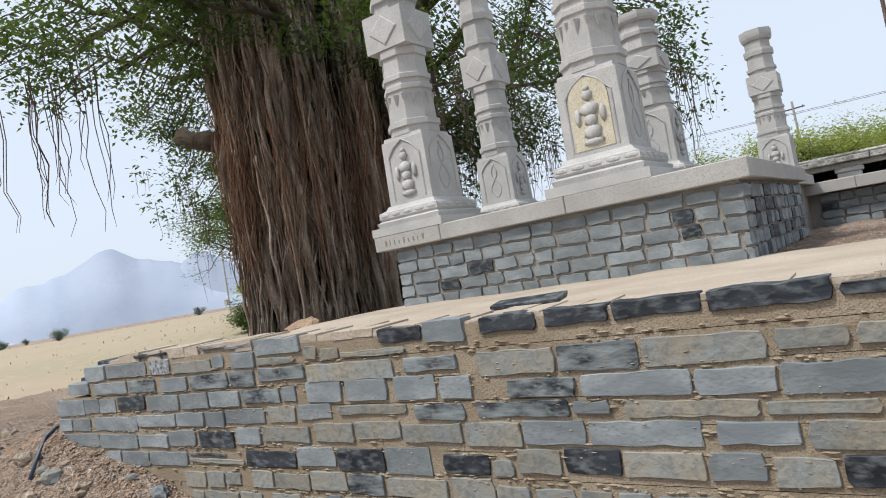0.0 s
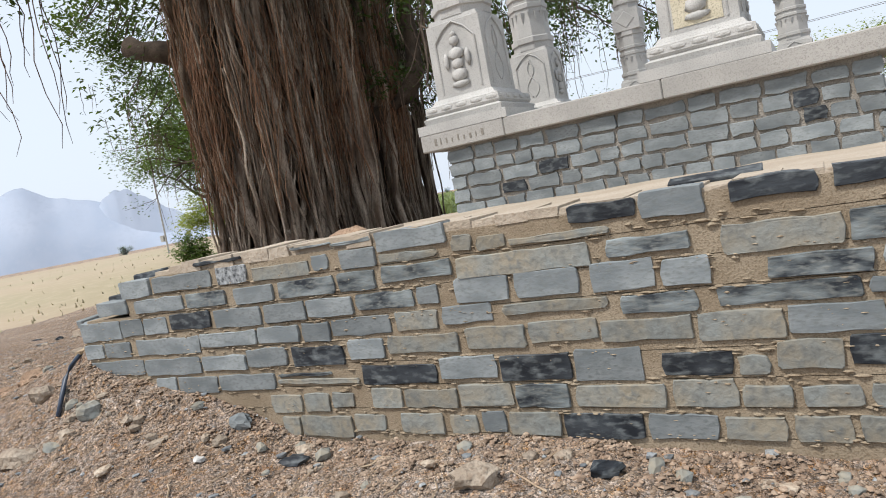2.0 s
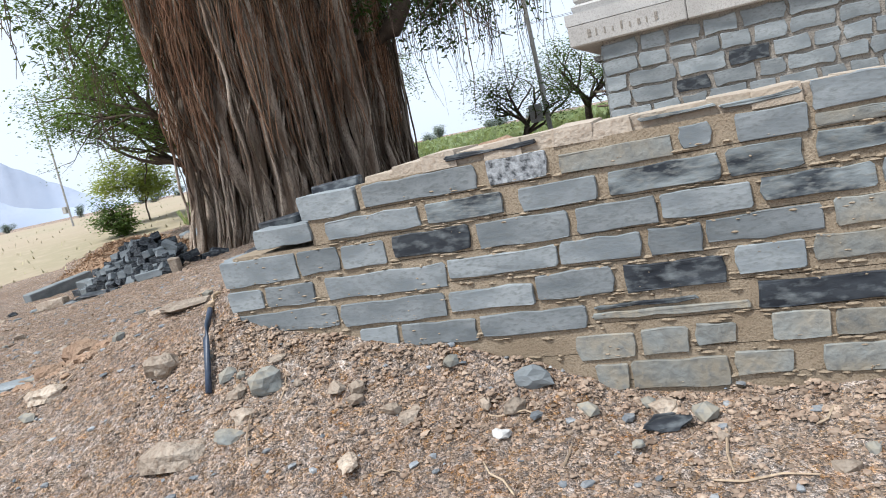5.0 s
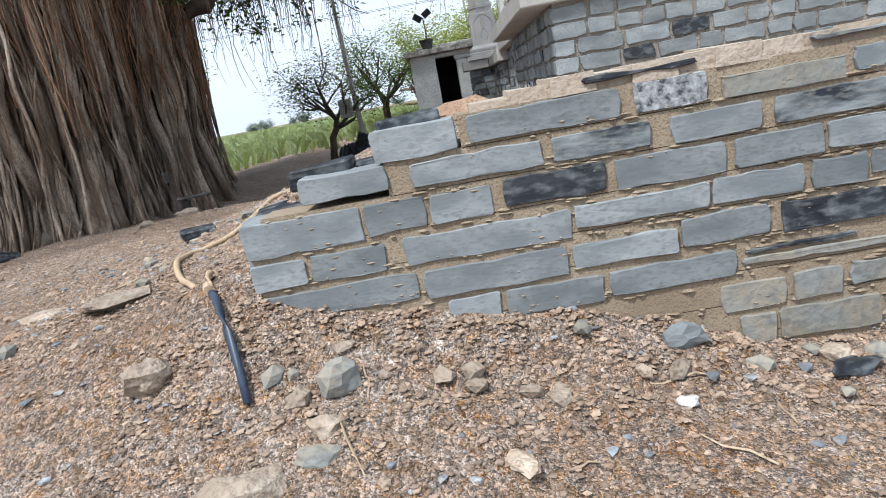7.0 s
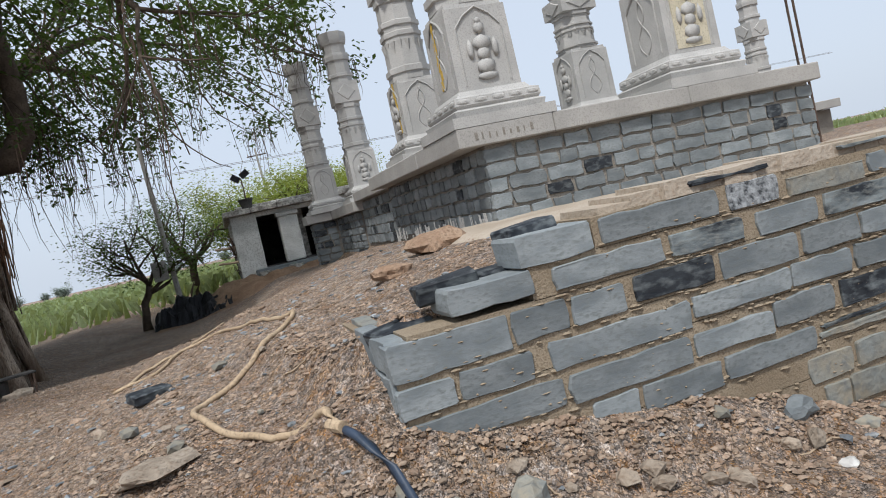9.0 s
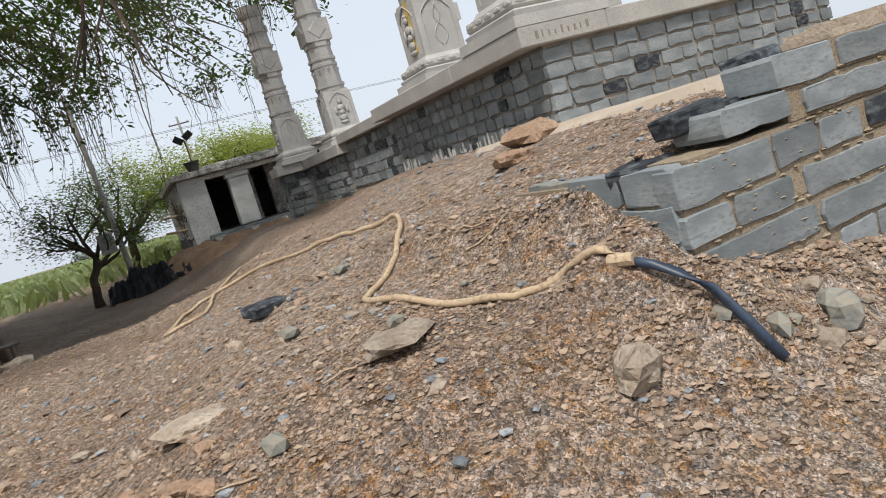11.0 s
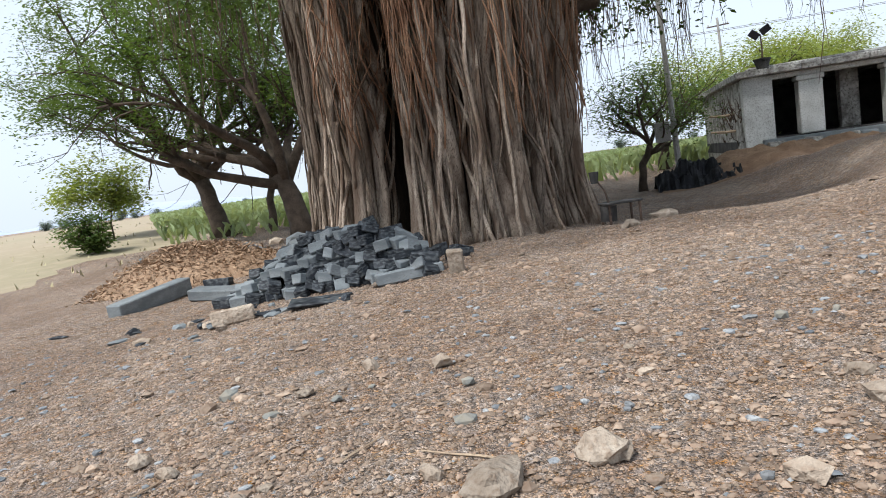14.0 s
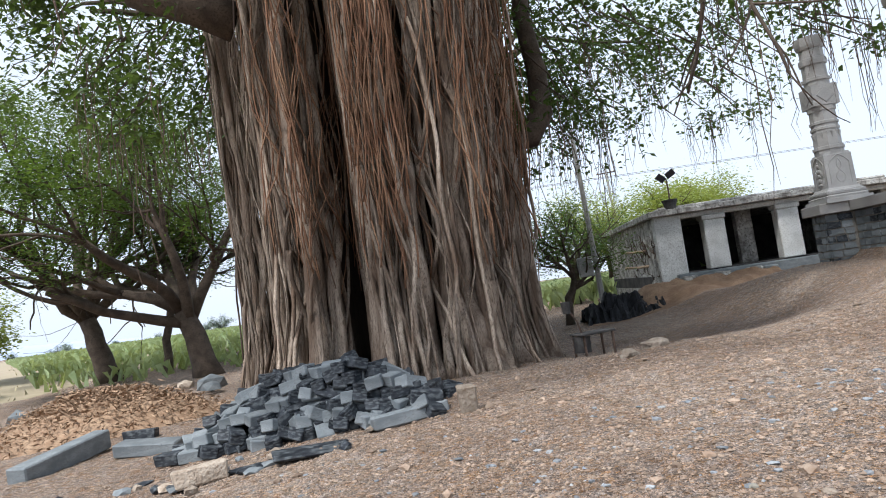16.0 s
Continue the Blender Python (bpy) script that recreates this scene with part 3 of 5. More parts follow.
    for _ in range(15):
        x, y = rng.uniform(-21.5, -17.3) - cx, rng.uniform(8.6, 11.2) - cy
        top, ll, s = 9.2, rng.uniform(2.2, 4.8), rng.uniform(-50, 50)
        for _ in range(rng.choice((1, 1, 2))):
            ox, oy = rng.gauss(0, .07), rng.gauss(0, .07)
            pts = [(x + ox + 0.14 * u * noise.noise((s, u * 4, 0)) * ll, y + oy + 0.14 * u * noise.noise((s, u * 4, 5)) * ll, top - ll * u) for u in (0, .15, .3, .45, .6, .75, .9, 1)]
            tube_data(pts, [0.016, .015, .014, .013, .012, .011, .009, .005], 4, hv, hf)
    hanging = raw("root_curtain", hv, hf, M_hang, root)
    tagged(hanging, "brown strings of aerial roots hanging from the crown", kind="stuff")


banyan()


# ---------------------------------------------------------------- carved pillars
def relief_figure(bm, cx, y, z, w, h):
    """A plain low relief of stacked rounded lumps."""
    for dz, rx, rz in ((0.84, 0.17, 0.11), (0.95, 0.10, 0.06), (0.60, 0.30, 0.13), (0.42, 0.22, 0.12), (0.22, 0.30, 0.14), (0.06, 0.34, 0.07)):
        r = bmesh.ops.create_icosphere(bm, subdivisions=1, radius=1.0)
        for v in r["verts"]:
            v.co = Vector((cx + v.co.x * rx * w, y + v.co.y * 0.03, z + dz * h + v.co.z * rz * h))
    for s in (-1, 1):
        r = bmesh.ops.create_icosphere(bm, subdivisions=1, radius=1.0)
        for v in r["verts"]:
            v.co = Vector((cx + s * 0.36 * w + v.co.x * 0.10 * w, y + v.co.y * 0.025, z + 0.5 * h + v.co.z * 0.17 * h))


def scroll(bm, cx, y, z, w, h):
    """Two looping raised lines."""
    vs, fs = [], []
    for s in (-1, 1):
        pts = []
        for i in range(22):
            u = i / 21
            pts.append((cx + s * w * (0.28 * math.sin(u * math.pi * 2.0) * (1 - 0.35 * u) + 0.05), y, z + h * u))
        tube_data(pts, [0.011] * len(pts), 4, vs, fs)
    made = [bm.verts.new(v) for v in vs]
    for f in fs:
        bm.faces.new([made[i] for i in f])


def pillar(x, y, z, s, height, kind, label, turn=0):
    """Square base mouldings, a square carved dado, a many-sided shaft in bands, a square block, upper bands."""
    root = thing("stone_pillar", label, "pillar", "carved pillars on the plinth", m=pose(x, y, z, 0, 0, turn))
    w = 0.39 * s
    bm = bmesh.new()
    hb = 0.42 * s
    lathe_square(bm, 0, 0, [(0, w * 1.62), (hb * .28, w * 1.62), (hb * .30, w * 1.40), (hb * .45, w * 1.44), (hb * .52, w * 1.30), (hb * .60, w * 1.36),
                            (hb * .80, w * 1.34), (hb * .86, w * 1.16), (hb, w * 1.06)])
    base = part("base", bm, M_granite, root)
    bm = bmesh.new()
    for face in range(4):
        for i in range(5):
            u = -w * 1.1 + i * w * 0.55
            r = bmesh.ops.create_icosphere(bm, subdivisions=1, radius=1.0)
            m = Matrix.Rotation(face * math.pi / 2, 4, 'Z')
            for v in r["verts"]:
                v.co = m @ Vector((u + v.co.x * w * 0.24, -w * 1.35 + v.co.y * 0.02, hb * .70 + v.co.z * hb * 0.08))
    part("petal_band", bm, M_granite, base)
    hd = 1.0 * s
    z0 = hb
    bm = bmesh.new()
    lathe_square(bm, 0, 0, [(z0, w), (z0 + hd * .94, w * 0.97), (z0 + hd * .95, w * .90), (z0 + hd, w * .88)])
    dado = part("carved_dado", bm, M_granite, root)
    if kind == "niche":
        bm = bmesh.new()
        n = 9
        outline = [(-w * .62, z0 + .06 * hd), (w * .62, z0 + .06 * hd)] + [(w * .62 * math.cos(math.pi * i / n), z0 + hd * (.66 + .24 * math.sin(math.pi * i / n))) for i in range(n + 1)]
        ring = [bm.verts.new((px, -w - 0.006, pz)) for px, pz in outline]
        ring2 = [bm.verts.new((px, -w + 0.03, pz)) for px, pz in outline]
        bm.faces.new(ring)
        for i in range(len(ring)):
            j = (i + 1) % len(ring)
            bm.faces.new((ring[j], ring[i], ring2[i], ring2[j]))
        part("niche_panel", bm, M_niche, dado, "pale yellow primed niche")
    for face in range(4):
        bm = bmesh.new()
        if (kind in ("niche", "figure") and face % 2 == 0) or (kind == "scroll" and face % 2 == 1):
            relief_figure(bm, 0, -w - 0.012, z0 + hd * 0.1, w * 1.1, hd * 0.7)
        else:
            scroll(bm, 0, -w + 0.002, z0 + hd * 0.12, w, hd * 0.7)
        ob = part("relief", bm, M_granite, dado, smooth=True)
        ob.matrix_basis = pose(0, 0, 0, 0, 0, 90 * face)
        bm = bmesh.new()
        vs, fs = [], []
        pts = [(-w * .72, -w, z0 + hd * .06), (-w * .72, -w, z0 + hd * .70), (-w * .4, -w, z0 + hd * .84), (0, -w, z0 + hd * .93), (w * .4, -w, z0 + hd * .84), (w * .72, -w, z0 + hd * .70), (w * .72, -w, z0 + hd * .06)]
        tube_data(pts, [0.013 * s] * 7, 4, vs, fs)
        bm.free()
        ob = raw("arched_border", vs, fs, M_granite, dado)
        ob.matrix_basis = pose(0, 0, 0, 0, 0, 90 * face)
    z1 = z0 + hd
    top = height - z1
    bm = bmesh.new()
    prof = [(0, .90), (.03, .90), (.035, .97), (.06, .97), (.065, .86), (.20, .84), (.205, .90), (.225, .90), (.23, .83), (.25, .83), (.255, .90), (.275, .90), (.28, .82), (.36, .80), (.365, .88), (.40, .88)]
    lathe_square(bm, 0, 0, [(z1 + u * top, w * r) for u, r in prof], 8, 22.5)
    shaft = part("shaft", bm, M_granite, root)
    bm = bmesh.new()
    for i in range(16):
        a = 2 * math.pi * i / 16
        p = Vector((math.cos(a) * w * .86, math.sin(a) * w * .86, z1 + top * .155))
        r = bmesh.ops.create_cone(bm, cap_ends=True, segments=4, radius1=0.002, radius2=0.055 * s, depth=top * 0.055)
        for v in r["verts"]:
            v.co += p
    part("tooth_band", bm, M_granite, shaft)
    bm = bmesh.new()
    za, zb = z1 + top * .40, z1 + top * .58
    lathe_square(bm, 0, 0, [(za, w * .80), (za + .01, w * .93), (zb - .01, w * .93), (zb, w * .80)])
    block = part("square_block", bm, M_granite, root)
    for face in range(4):
        bm = bmesh.new()
        hh = (zb - za) * .36
        c = [bm.verts.new(v) for v in ((0, -w * .93 - 0.018, (za + zb) / 2 - hh), (w * .6, -w * .93 - 0.018, (za + zb) / 2), (0, -w * .93 - 0.018, (za + zb) / 2 + hh), (-w * .6, -w * .93 - 0.018, (za + zb) / 2))]
        d = [bm.verts.new((v.co.x * 1.15, -w * .92, (v.co.z - (za + zb) / 2) * 1.15 + (za + zb) / 2)) for v in c]
        bm.faces.new(c)
        for i in range(4):
            bm.faces.new((d[i], d[(i + 1) % 4], c[(i + 1) % 4], c[i]))
        ob = part("rosette", bm, M_granite, block)
        ob.matrix_basis = pose(0, 0, 0, 0, 0, 90 * face)
    bm = bmesh.new()
    prof = [(.58, .78), (.62, .78), (.625, .88), (.65, .88), (.655, .77), (.76, .75), (.765, .86), (.80, .88), (.82, .86), (.825, .74), (.90, .74), (.905, .84), (.93, .92), (.96, .95), (1.0, .95)]
    lathe_square(bm, 0, 0, [(z1 + u * top, w * r) for u, r in prof], 8, 22.5)
    part("upper_shaft", bm, M_granite, root)
    return root


SL = 2.61
rng_w0 = random.Random(2)
P_A = pillar(-7.20, 9.15, SL, 1.0, 4.6, "figure", "pale grey granite pillar carved with a standing figure, on a moulded base")
P_C = pillar(-4.32, 9.18, SL, 1.04, 4.9, "niche", "thick pale granite pillar with a yellow-primed arched niche")
P_B = pillar(-7.2, 11.6, SL, 0.85, 4.4, "scroll", "pale granite pillar carved with looping scrolls")
P_D = pillar(-4.35, 11.4, SL, 0.85, 2.7, "scroll", "short pale granite pillar carved with scrolls")
for px, py, ph, k in ((-3.6, 17.6, 3.6, "figure"), (-6.95, 17.6, 4.0, "figure"), (-7.55, 20.25, 4.1, "scroll"), (3.4, 17.6, 3.8, "scroll"), (5.4, 17.6, 3.8, "figure")):
    pillar(px, py, 2.42, 0.85, ph, k, "weathered granite pillar with carved bands on the rear plinth")


for pil, dy, z0, z1 in ((P_A, 0.05, 0.55, 1.35), (P_B, -0.1, 0.45, 1.2)):
    bm = bmesh.new()
    wv = 0.39 if pil is P_A else 0.33
    for k in range(7):
        zz = z0 + (z1 - z0) * k / 7
        add_box(bm, -wv - 0.004, -wv + 0.002, dy - 0.035 + rng_w0.uniform(-.02, .02), dy + 0.035 + rng_w0.uniform(-.03, .03), zz, zz + (z1 - z0) / 7 - 0.002)
    part("paint_streak", bm, M_gold, pil, "ochre-yellow paint streak")


# ---------------------------------------------------------------- plinth of brick-sized stones under granite slabs
BRICKS = []


def course_face(parent, x0, y0, x1, y1, z0, z1, rows, rng, mean=0.30, dark=0.12, depth=0.09):
    """Rows of rough stones along the face from (x0, y0) to (x1, y1); the outside lies to the right of that way."""
    L = math.hypot(x1 - x0, y1 - y0)
    ux, uy = (x1 - x0) / L, (y1 - y0) / L
    h = (z1 - z0) / rows
    for r in range(rows):
        s = -rng.uniform(0, mean * 0.5) if r % 2 else 0.0
        while s < L - 0.05:
            w = mean * rng.uniform(0.65, 1.35)
            a, b = max(s, 0.0), min(s + w, L)
            s += w
            if b - a < 0.08:
                continue
            BRICKS.append((parent, x0, y0, ux, uy, a, b, z0 + r * h, h, depth, rng.random() < dark, "brick"))


def slab_run(x0, x1, y0, y1, z0, z1, label):
    bm = box(x0, x1, y0, y1, z0, z1, 0.012)
    ob = finish("plinth_slab", bm, M_slab)
    tagged(ob, label, "stone slab", "granite slabs on the plinth")
    return ob


rng_w = random.Random(77)
plinth = finish("wall_plinth_front", box(-7.495, -2.80, 8.635, 13.3, 1.2, 2.39), M_grey_mortar)
tagged(plinth, "porch plinth of rough grey stone courses in mortar", "plinth", kind="structure")
course_face(plinth, -7.54, 8.6, -2.76, 8.6, 1.50, 2.36, 5, rng_w, 0.36, 0.08)
course_face(plinth, -7.54, 13.2, -7.54, 8.62, 1.50, 2.36, 5, rng_w, 0.26, 0.06)
course_face(plinth, -2.76, 8.62, -2.76, 13.2, 1.50, 2.36, 5, rng_w, 0.3, 0.2)
slab_run(-7.82, -6.635, 8.52, 10.2, 2.39, SL, "lettered pale granite slab at the plinth's corner")
slab_run(-6.63, -4.75, 8.52, 10.2, 2.39, SL, "pale sawn granite slab along the plinth's edge")
slab_run(-4.745, -2.66, 8.52, 10.2, 2.39, SL, "pale sawn granite slab along the plinth's edge")
slab_run(-7.82, -6.5, 10.205, 13.3, 2.39, SL, "pale sawn granite slab along the plinth's side")
slab_run(-4.1, -2.68, 10.205, 13.3, 2.39, SL, "pale sawn granite slab along the plinth's side")
slab_run(-6.495, -4.105, 10.205, 13.3, 2.39, SL - 0.02, "pale granite paving slab on the plinth")
for i in range(9):
    bm = box(0, rng_w.uniform(0.012, 0.035), 0, 0.006, 0, rng_w.uniform(0.05, 0.085))
    ob = part("letter_stroke", bm, M_grey_mortar, bpy.data.objects["plinth_slab"])
    ob.location = (-7.62 + i * 0.085, 8.515, 2.46)
rear = finish("wall_plinth_rear", box(-7.40, 7.0, 16.9, 20.9, 0.6, 2.17), M_grey_mortar)
tagged(rear, "rear plinth of rough grey stone courses in mortar", "plinth", kind="structure")
course_face(rear, -2.9, 16.84, 3.0, 16.84, 1.30, 2.16, 5, rng_w, 0.36, 0.12)
course_face(rear, -7.44, 19.88, -7.44, 16.86, 1.15, 2.16, 6, rng_w, 0.34, 0.2)
wing = finish("wall_plinth_wing", box(-8.06, -7.405, 19.95, 20.6, 0.5, 2.17), M_grey_mortar)
tagged(wing, "stepped-out corner of the rear plinth in grey stone", "plinth", kind="structure")
course_face(wing, -8.10, 19.9, -7.46, 19.9, 0.95, 2.16, 7, rng_w, 0.34, 0.2)
course_face(wing, -8.10, 20.6, -8.10, 19.9, 0.95, 2.16, 7, rng_w, 0.3, 0.2)
slab_run(-8.25, -7.56, 19.78, 20.7, 2.18, 2.42, "grey granite slab on the stepped-out plinth corner")
mid = finish("wall_plinth_middle", box(-7.3, -3.1, 13.305, 16.895, 1.0, 2.38), M_grey_mortar)
tagged(mid, "plinth joining porch and rear platform, in grey stone", "plinth", kind="structure")
course_face(mid, -7.34, 16.8, -7.34, 13.31, 1.40, 2.36, 5, rng_w, 0.3, 0.2)
for x0, x1 in ((-7.55, -5.3), (-5.295, -2.2), (-2.195, 0.9), (0.905, 4.1), (4.105, 7.1)):
    slab_run(x0, x1, 16.6, 21.0, 2.18, 2.42, "grey granite slab on the rear plinth")
slab_run(-7.5, -2.9, 13.31, 16.59, 2.39, SL - 0.02, "grey granite slab bridging the plinths")
bm = bmesh.new()
for i in range(70):
    y = rng_w.uniform(8.9, 13.2)
    add_box(bm, -7.542, -7.539, y, y + rng_w.uniform(0.012, 0.07), rng_w.uniform(1.38, 1.48), rng_w.uniform(1.5, 1.68), 0, 0.008, rng_w)
part("lime_stain", bm, M_stain, plinth, "white lime splashes low on the wall")


# ---------------------------------------------------------------- front wall
def stepped_end(row):
    """Left end of each course: the top courses stop short in steps."""
    return {6: -9.14, 7: -8.74}.get(row, WALL_X0 + 0.01 * (row % 2))


ROWS, BASE_Z = 8, 0.21
COURSE = (WALL_TOP - BASE_Z) / ROWS
bm = bmesh.new()
for r in range(-2, ROWS):
    e = stepped_end(r) + (0.02 if r < 5 else 0.10)
    add_box(bm, e, 5.0, WALL_Y + 0.013, WALL_Y + 0.45, BASE_Z + r * COURSE, BASE_Z + (r + 1) * COURSE + (0.004 if r < ROWS - 1 else -0.012))
front_wall = finish("wall_front", bm, M_mortar)
tagged(front_wall, "unfinished retaining wall of blue-grey slate blocks in sandy mortar", "wall", kind="structure")
BLOCKS = (
    ((-7.37, -7.17, 0.15, 0.33, "T"), (-7.16, -6.64, 0.15, 0.33, "T"), (-6.62, -6.33, 0.20, 0.35, "T"), (-6.20, -5.83, 0.19, 0.36, "T"), (-5.79, -5.56, 0.20, 0.35, "T"), (-5.53, -5.34, 0.21, 0.38, "G"), (-5.33, -4.96, 0.20, 0.37, "T"), (-4.95, -4.44, 0.19, 0.36, "D"), (-4.42, -4.03, 0.19, 0.36, "G"), (-4.00, -3.68, 0.20, 0.35, "T"), (-3.65, -3.38, 0.20, 0.35, "T"), (-3.35, -3.05, 0.20, 0.35, "T"), (-3.02, -2.68, 0.20, 0.35, "T"), (-2.65, -2.37, 0.20, 0.35, "T"), (-2.34, -2.06, 0.20, 0.35, "T"), (-2.03, -1.76, 0.20, 0.35, "T"), (-1.73, -1.33, 0.20, 0.35, "G")),
    ((-7.45, -7.12, 0.34, 0.51, "T"), (-7.09, -6.82, 0.35, 0.52, "T"), (-6.80, -6.58, 0.39, 0.52, "T"), (-6.42, -6.14, 0.38, 0.54, "T"), (-6.13, -5.68, 0.38, 0.54, "T"), (-5.67, -5.26, 0.40, 0.56, "T"), (-5.25, -4.87, 0.39, 0.55, "M"), (-4.84, -4.28, 0.39, 0.54, "T"), (-4.26, -3.90, 0.39, 0.56, "T"), (-3.88, -3.63, 0.39, 0.52, "T"), (-3.60, -3.31, 0.39, 0.52, "T"), (-3.28, -3.07, 0.39, 0.52, "T"), (-3.04, -2.83, 0.39, 0.52, "T"), (-2.80, -2.46, 0.39, 0.52, "G"), (-2.42, -2.21, 0.39, 0.52, "T"), (-2.18, -1.85, 0.39, 0.52, "T"), (-1.82, -1.46, 0.39, 0.52, "G"), (-1.43, -1.20, 0.39, 0.52, "T")),
    ((-9.85, -9.45, 0.51, 0.68, "G"), (-8.85, -8.57, 0.53, 0.68, "G"), (-8.55, -8.03, 0.52, 0.68, "G"), (-8.01, -7.36, 0.53, 0.69, "G"), (-7.34, -6.49, 0.58, 0.63, "T"), (-7.31, -6.74, 0.64, 0.68, "M"), (-6.47, -5.81, 0.56, 0.72, "D"), (-5.79, -5.34, 0.59, 0.76, "G"), (-5.33, -4.83, 0.57, 0.75, "D"), (-4.82, -4.39, 0.55, 0.77, "G"), (-4.29, -3.90, 0.57, 0.73, "D"), (-3.88, -3.72, 0.57, 0.70, "T"), (-3.69, -3.37, 0.60, 0.77, "T"), (-3.35, -2.98, 0.61, 0.78, "D"), (-2.97, -2.50, 0.60, 0.77, "T"), (-2.49, -2.19, 0.60, 0.77, "G"), (-2.17, -1.86, 0.58, 0.75, "T"), (-1.84, -1.53, 0.60, 0.77, "D"), (-1.50, -1.17, 0.57, 0.70, "T")),
    ((-9.84, -8.98, 0.70, 0.86, "G"), (-8.96, -8.20, 0.69, 0.86, "G"), (-8.18, -7.63, 0.71, 0.86, "G"), (-7.62, -7.17, 0.73, 0.90, "G"), (-7.12, -6.59, 0.72, 0.89, "D"), (-6.55, -6.21, 0.75, 0.92, "G"), (-6.18, -5.59, 0.78, 0.93, "T"), (-5.54, -5.10, 0.79, 0.95, "T"), (-5.08, -4.63, 0.81, 0.97, "T"), (-4.62, -4.08, 0.79, 0.94, "T"), (-4.06, -3.62, 0.78, 0.94, "T"), (-3.61, -3.17, 0.79, 0.95, "G"), (-3.16, -2.48, 0.79, 0.94, "G"), (-2.41, -2.00, 0.80, 0.94, "G"), (-1.97, -1.54, 0.78, 0.94, "T"), (-1.52, -1.14, 0.74, 0.87, "T")),
    ((-9.84, -9.54, 0.88, 1.03, "G"), (-9.52, -9.11, 0.88, 1.03, "G"), (-9.03, -8.15, 0.88, 1.05, "G"), (-8.14, -7.46, 0.92, 1.06, "G"), (-7.45, -6.99, 0.92, 1.07, "G"), (-6.96, -6.68, 0.91, 1.07, "G"), (-6.67, -6.12, 0.94, 1.08, "G"), (-6.08, -5.72, 0.94, 1.10, "T"), (-5.69, -5.30, 0.97, 1.11, "G"), (-5.23, -4.54, 1.00, 1.09, "T"), (-4.47, -4.03, 0.95, 1.08, "M"), (-3.94, -3.25, 0.97, 1.08, "M"), (-3.23, -2.98, 0.97, 1.07, "G"), (-2.90, -2.17, 0.95, 1.06, "T"), (-2.15, -1.63, 0.95, 1.04, "T"), (-1.52, -1.21, 0.91, 1.04, "T")),
    ((-9.84, -9.20, 1.05, 1.25, "G"), (-9.19, -8.87, 1.07, 1.25, "G"), (-8.85, -8.53, 1.07, 1.24, "G"), (-8.47, -7.96, 1.09, 1.26, "D"), (-7.92, -7.36, 1.08, 1.25, "G"), (-7.33, -6.88, 1.08, 1.25, "G"), (-6.87, -6.42, 1.10, 1.25, "G"), (-6.39, -5.88, 1.12, 1.25, "M"), (-5.86, -5.68, 1.12, 1.27, "G"), (-5.55, -5.16, 1.10, 1.29, "G"), (-5.12, -4.69, 1.11, 1.28, "G"), (-4.63, -4.24, 1.10, 1.29, "G"), (-4.21, -3.94, 1.10, 1.27, "G"), (-3.67, -3.19, 1.09, 1.22, "M"), (-3.15, -2.49, 1.08, 1.23, "G"), (-2.48, -2.06, 1.07, 1.23, "G"), (-2.05, -1.57, 1.06, 1.23, "G"), (-1.55, -1.33, 1.08, 1.24, "T")),
    ((-9.49, -9.03, 1.29, 1.43, "G"), (-8.92, -8.25, 1.27, 1.42, "G"), (-8.21, -7.71, 1.27, 1.42, "M"), (-7.62, -7.17, 1.26, 1.42, "G"), (-7.12, -6.55, 1.27, 1.42, "M"), (-6.53, -6.17, 1.27, 1.42, "M"), (-6.12, -5.54, 1.30, 1.43, "M"), (-5.51, -4.60, 1.27, 1.42, "T"), (-4.50, -4.03, 1.30, 1.41, "M"), (-3.88, -3.29, 1.24, 1.41, "T"), (-3.28, -2.77, 1.24, 1.41, "M"), (-2.75, -2.08, 1.24, 1.41, "T"), (-2.05, -1.71, 1.29, 1.41, "T"), (-1.68, -1.48, 1.29, 1.41, "T"), (-1.45, -1.17, 1.29, 1.41, "G")),
    ((-9.09, -8.65, 1.43, 1.59, "G"), (-8.61, -7.84, 1.44, 1.60, "G"), (-7.78, -7.42, 1.44, 1.60, "S"), (-7.36, -6.76, 1.43, 1.55, "T"), (-6.73, -6.57, 1.45, 1.58, "G"), (-6.46, -6.13, 1.43, 1.59, "G"), (-6.12, -5.63, 1.44, 1.51, "T"), (-6.12, -5.54, 1.53, 1.67, "G"), (-5.52, -5.36, 1.45, 1.58, "T"), (-5.33, -5.12, 1.44, 1.54, "T"), (-5.11, -4.46, 1.44, 1.50, "T"), (-4.70, -4.29, 1.52, 1.64, "D"), (-4.28, -3.92, 1.49, 1.66, "G"), (-3.81, -3.38, 1.52, 1.64, "D"), (-3.33, -2.90, 1.52, 1.64, "D"), (-2.88, -2.37, 1.52, 1.64, "D"), (-2.35, -1.74, 1.52, 1.64, "D"), (-1.72, -1.35, 1.52, 1.61, "D")),
    ((-8.02, -7.46, 1.62, 1.67, "D"), (-6.91, -6.53, 1.63, 1.66, "M"), (-6.52, -6.14, 1.61, 1.66, "M")),
)
TONES = {"G": M_block, "D": M_block_dark, "T": M_block_tan, "M": M_block_mottled, "S": M_block_speckled}
rng_f = random.Random(4)
row_z = [BASE_Z + r * COURSE + (rng_f.uniform(-0.018, 0.018) if 0 < r < ROWS else 0) for r in range(ROWS + 1)]
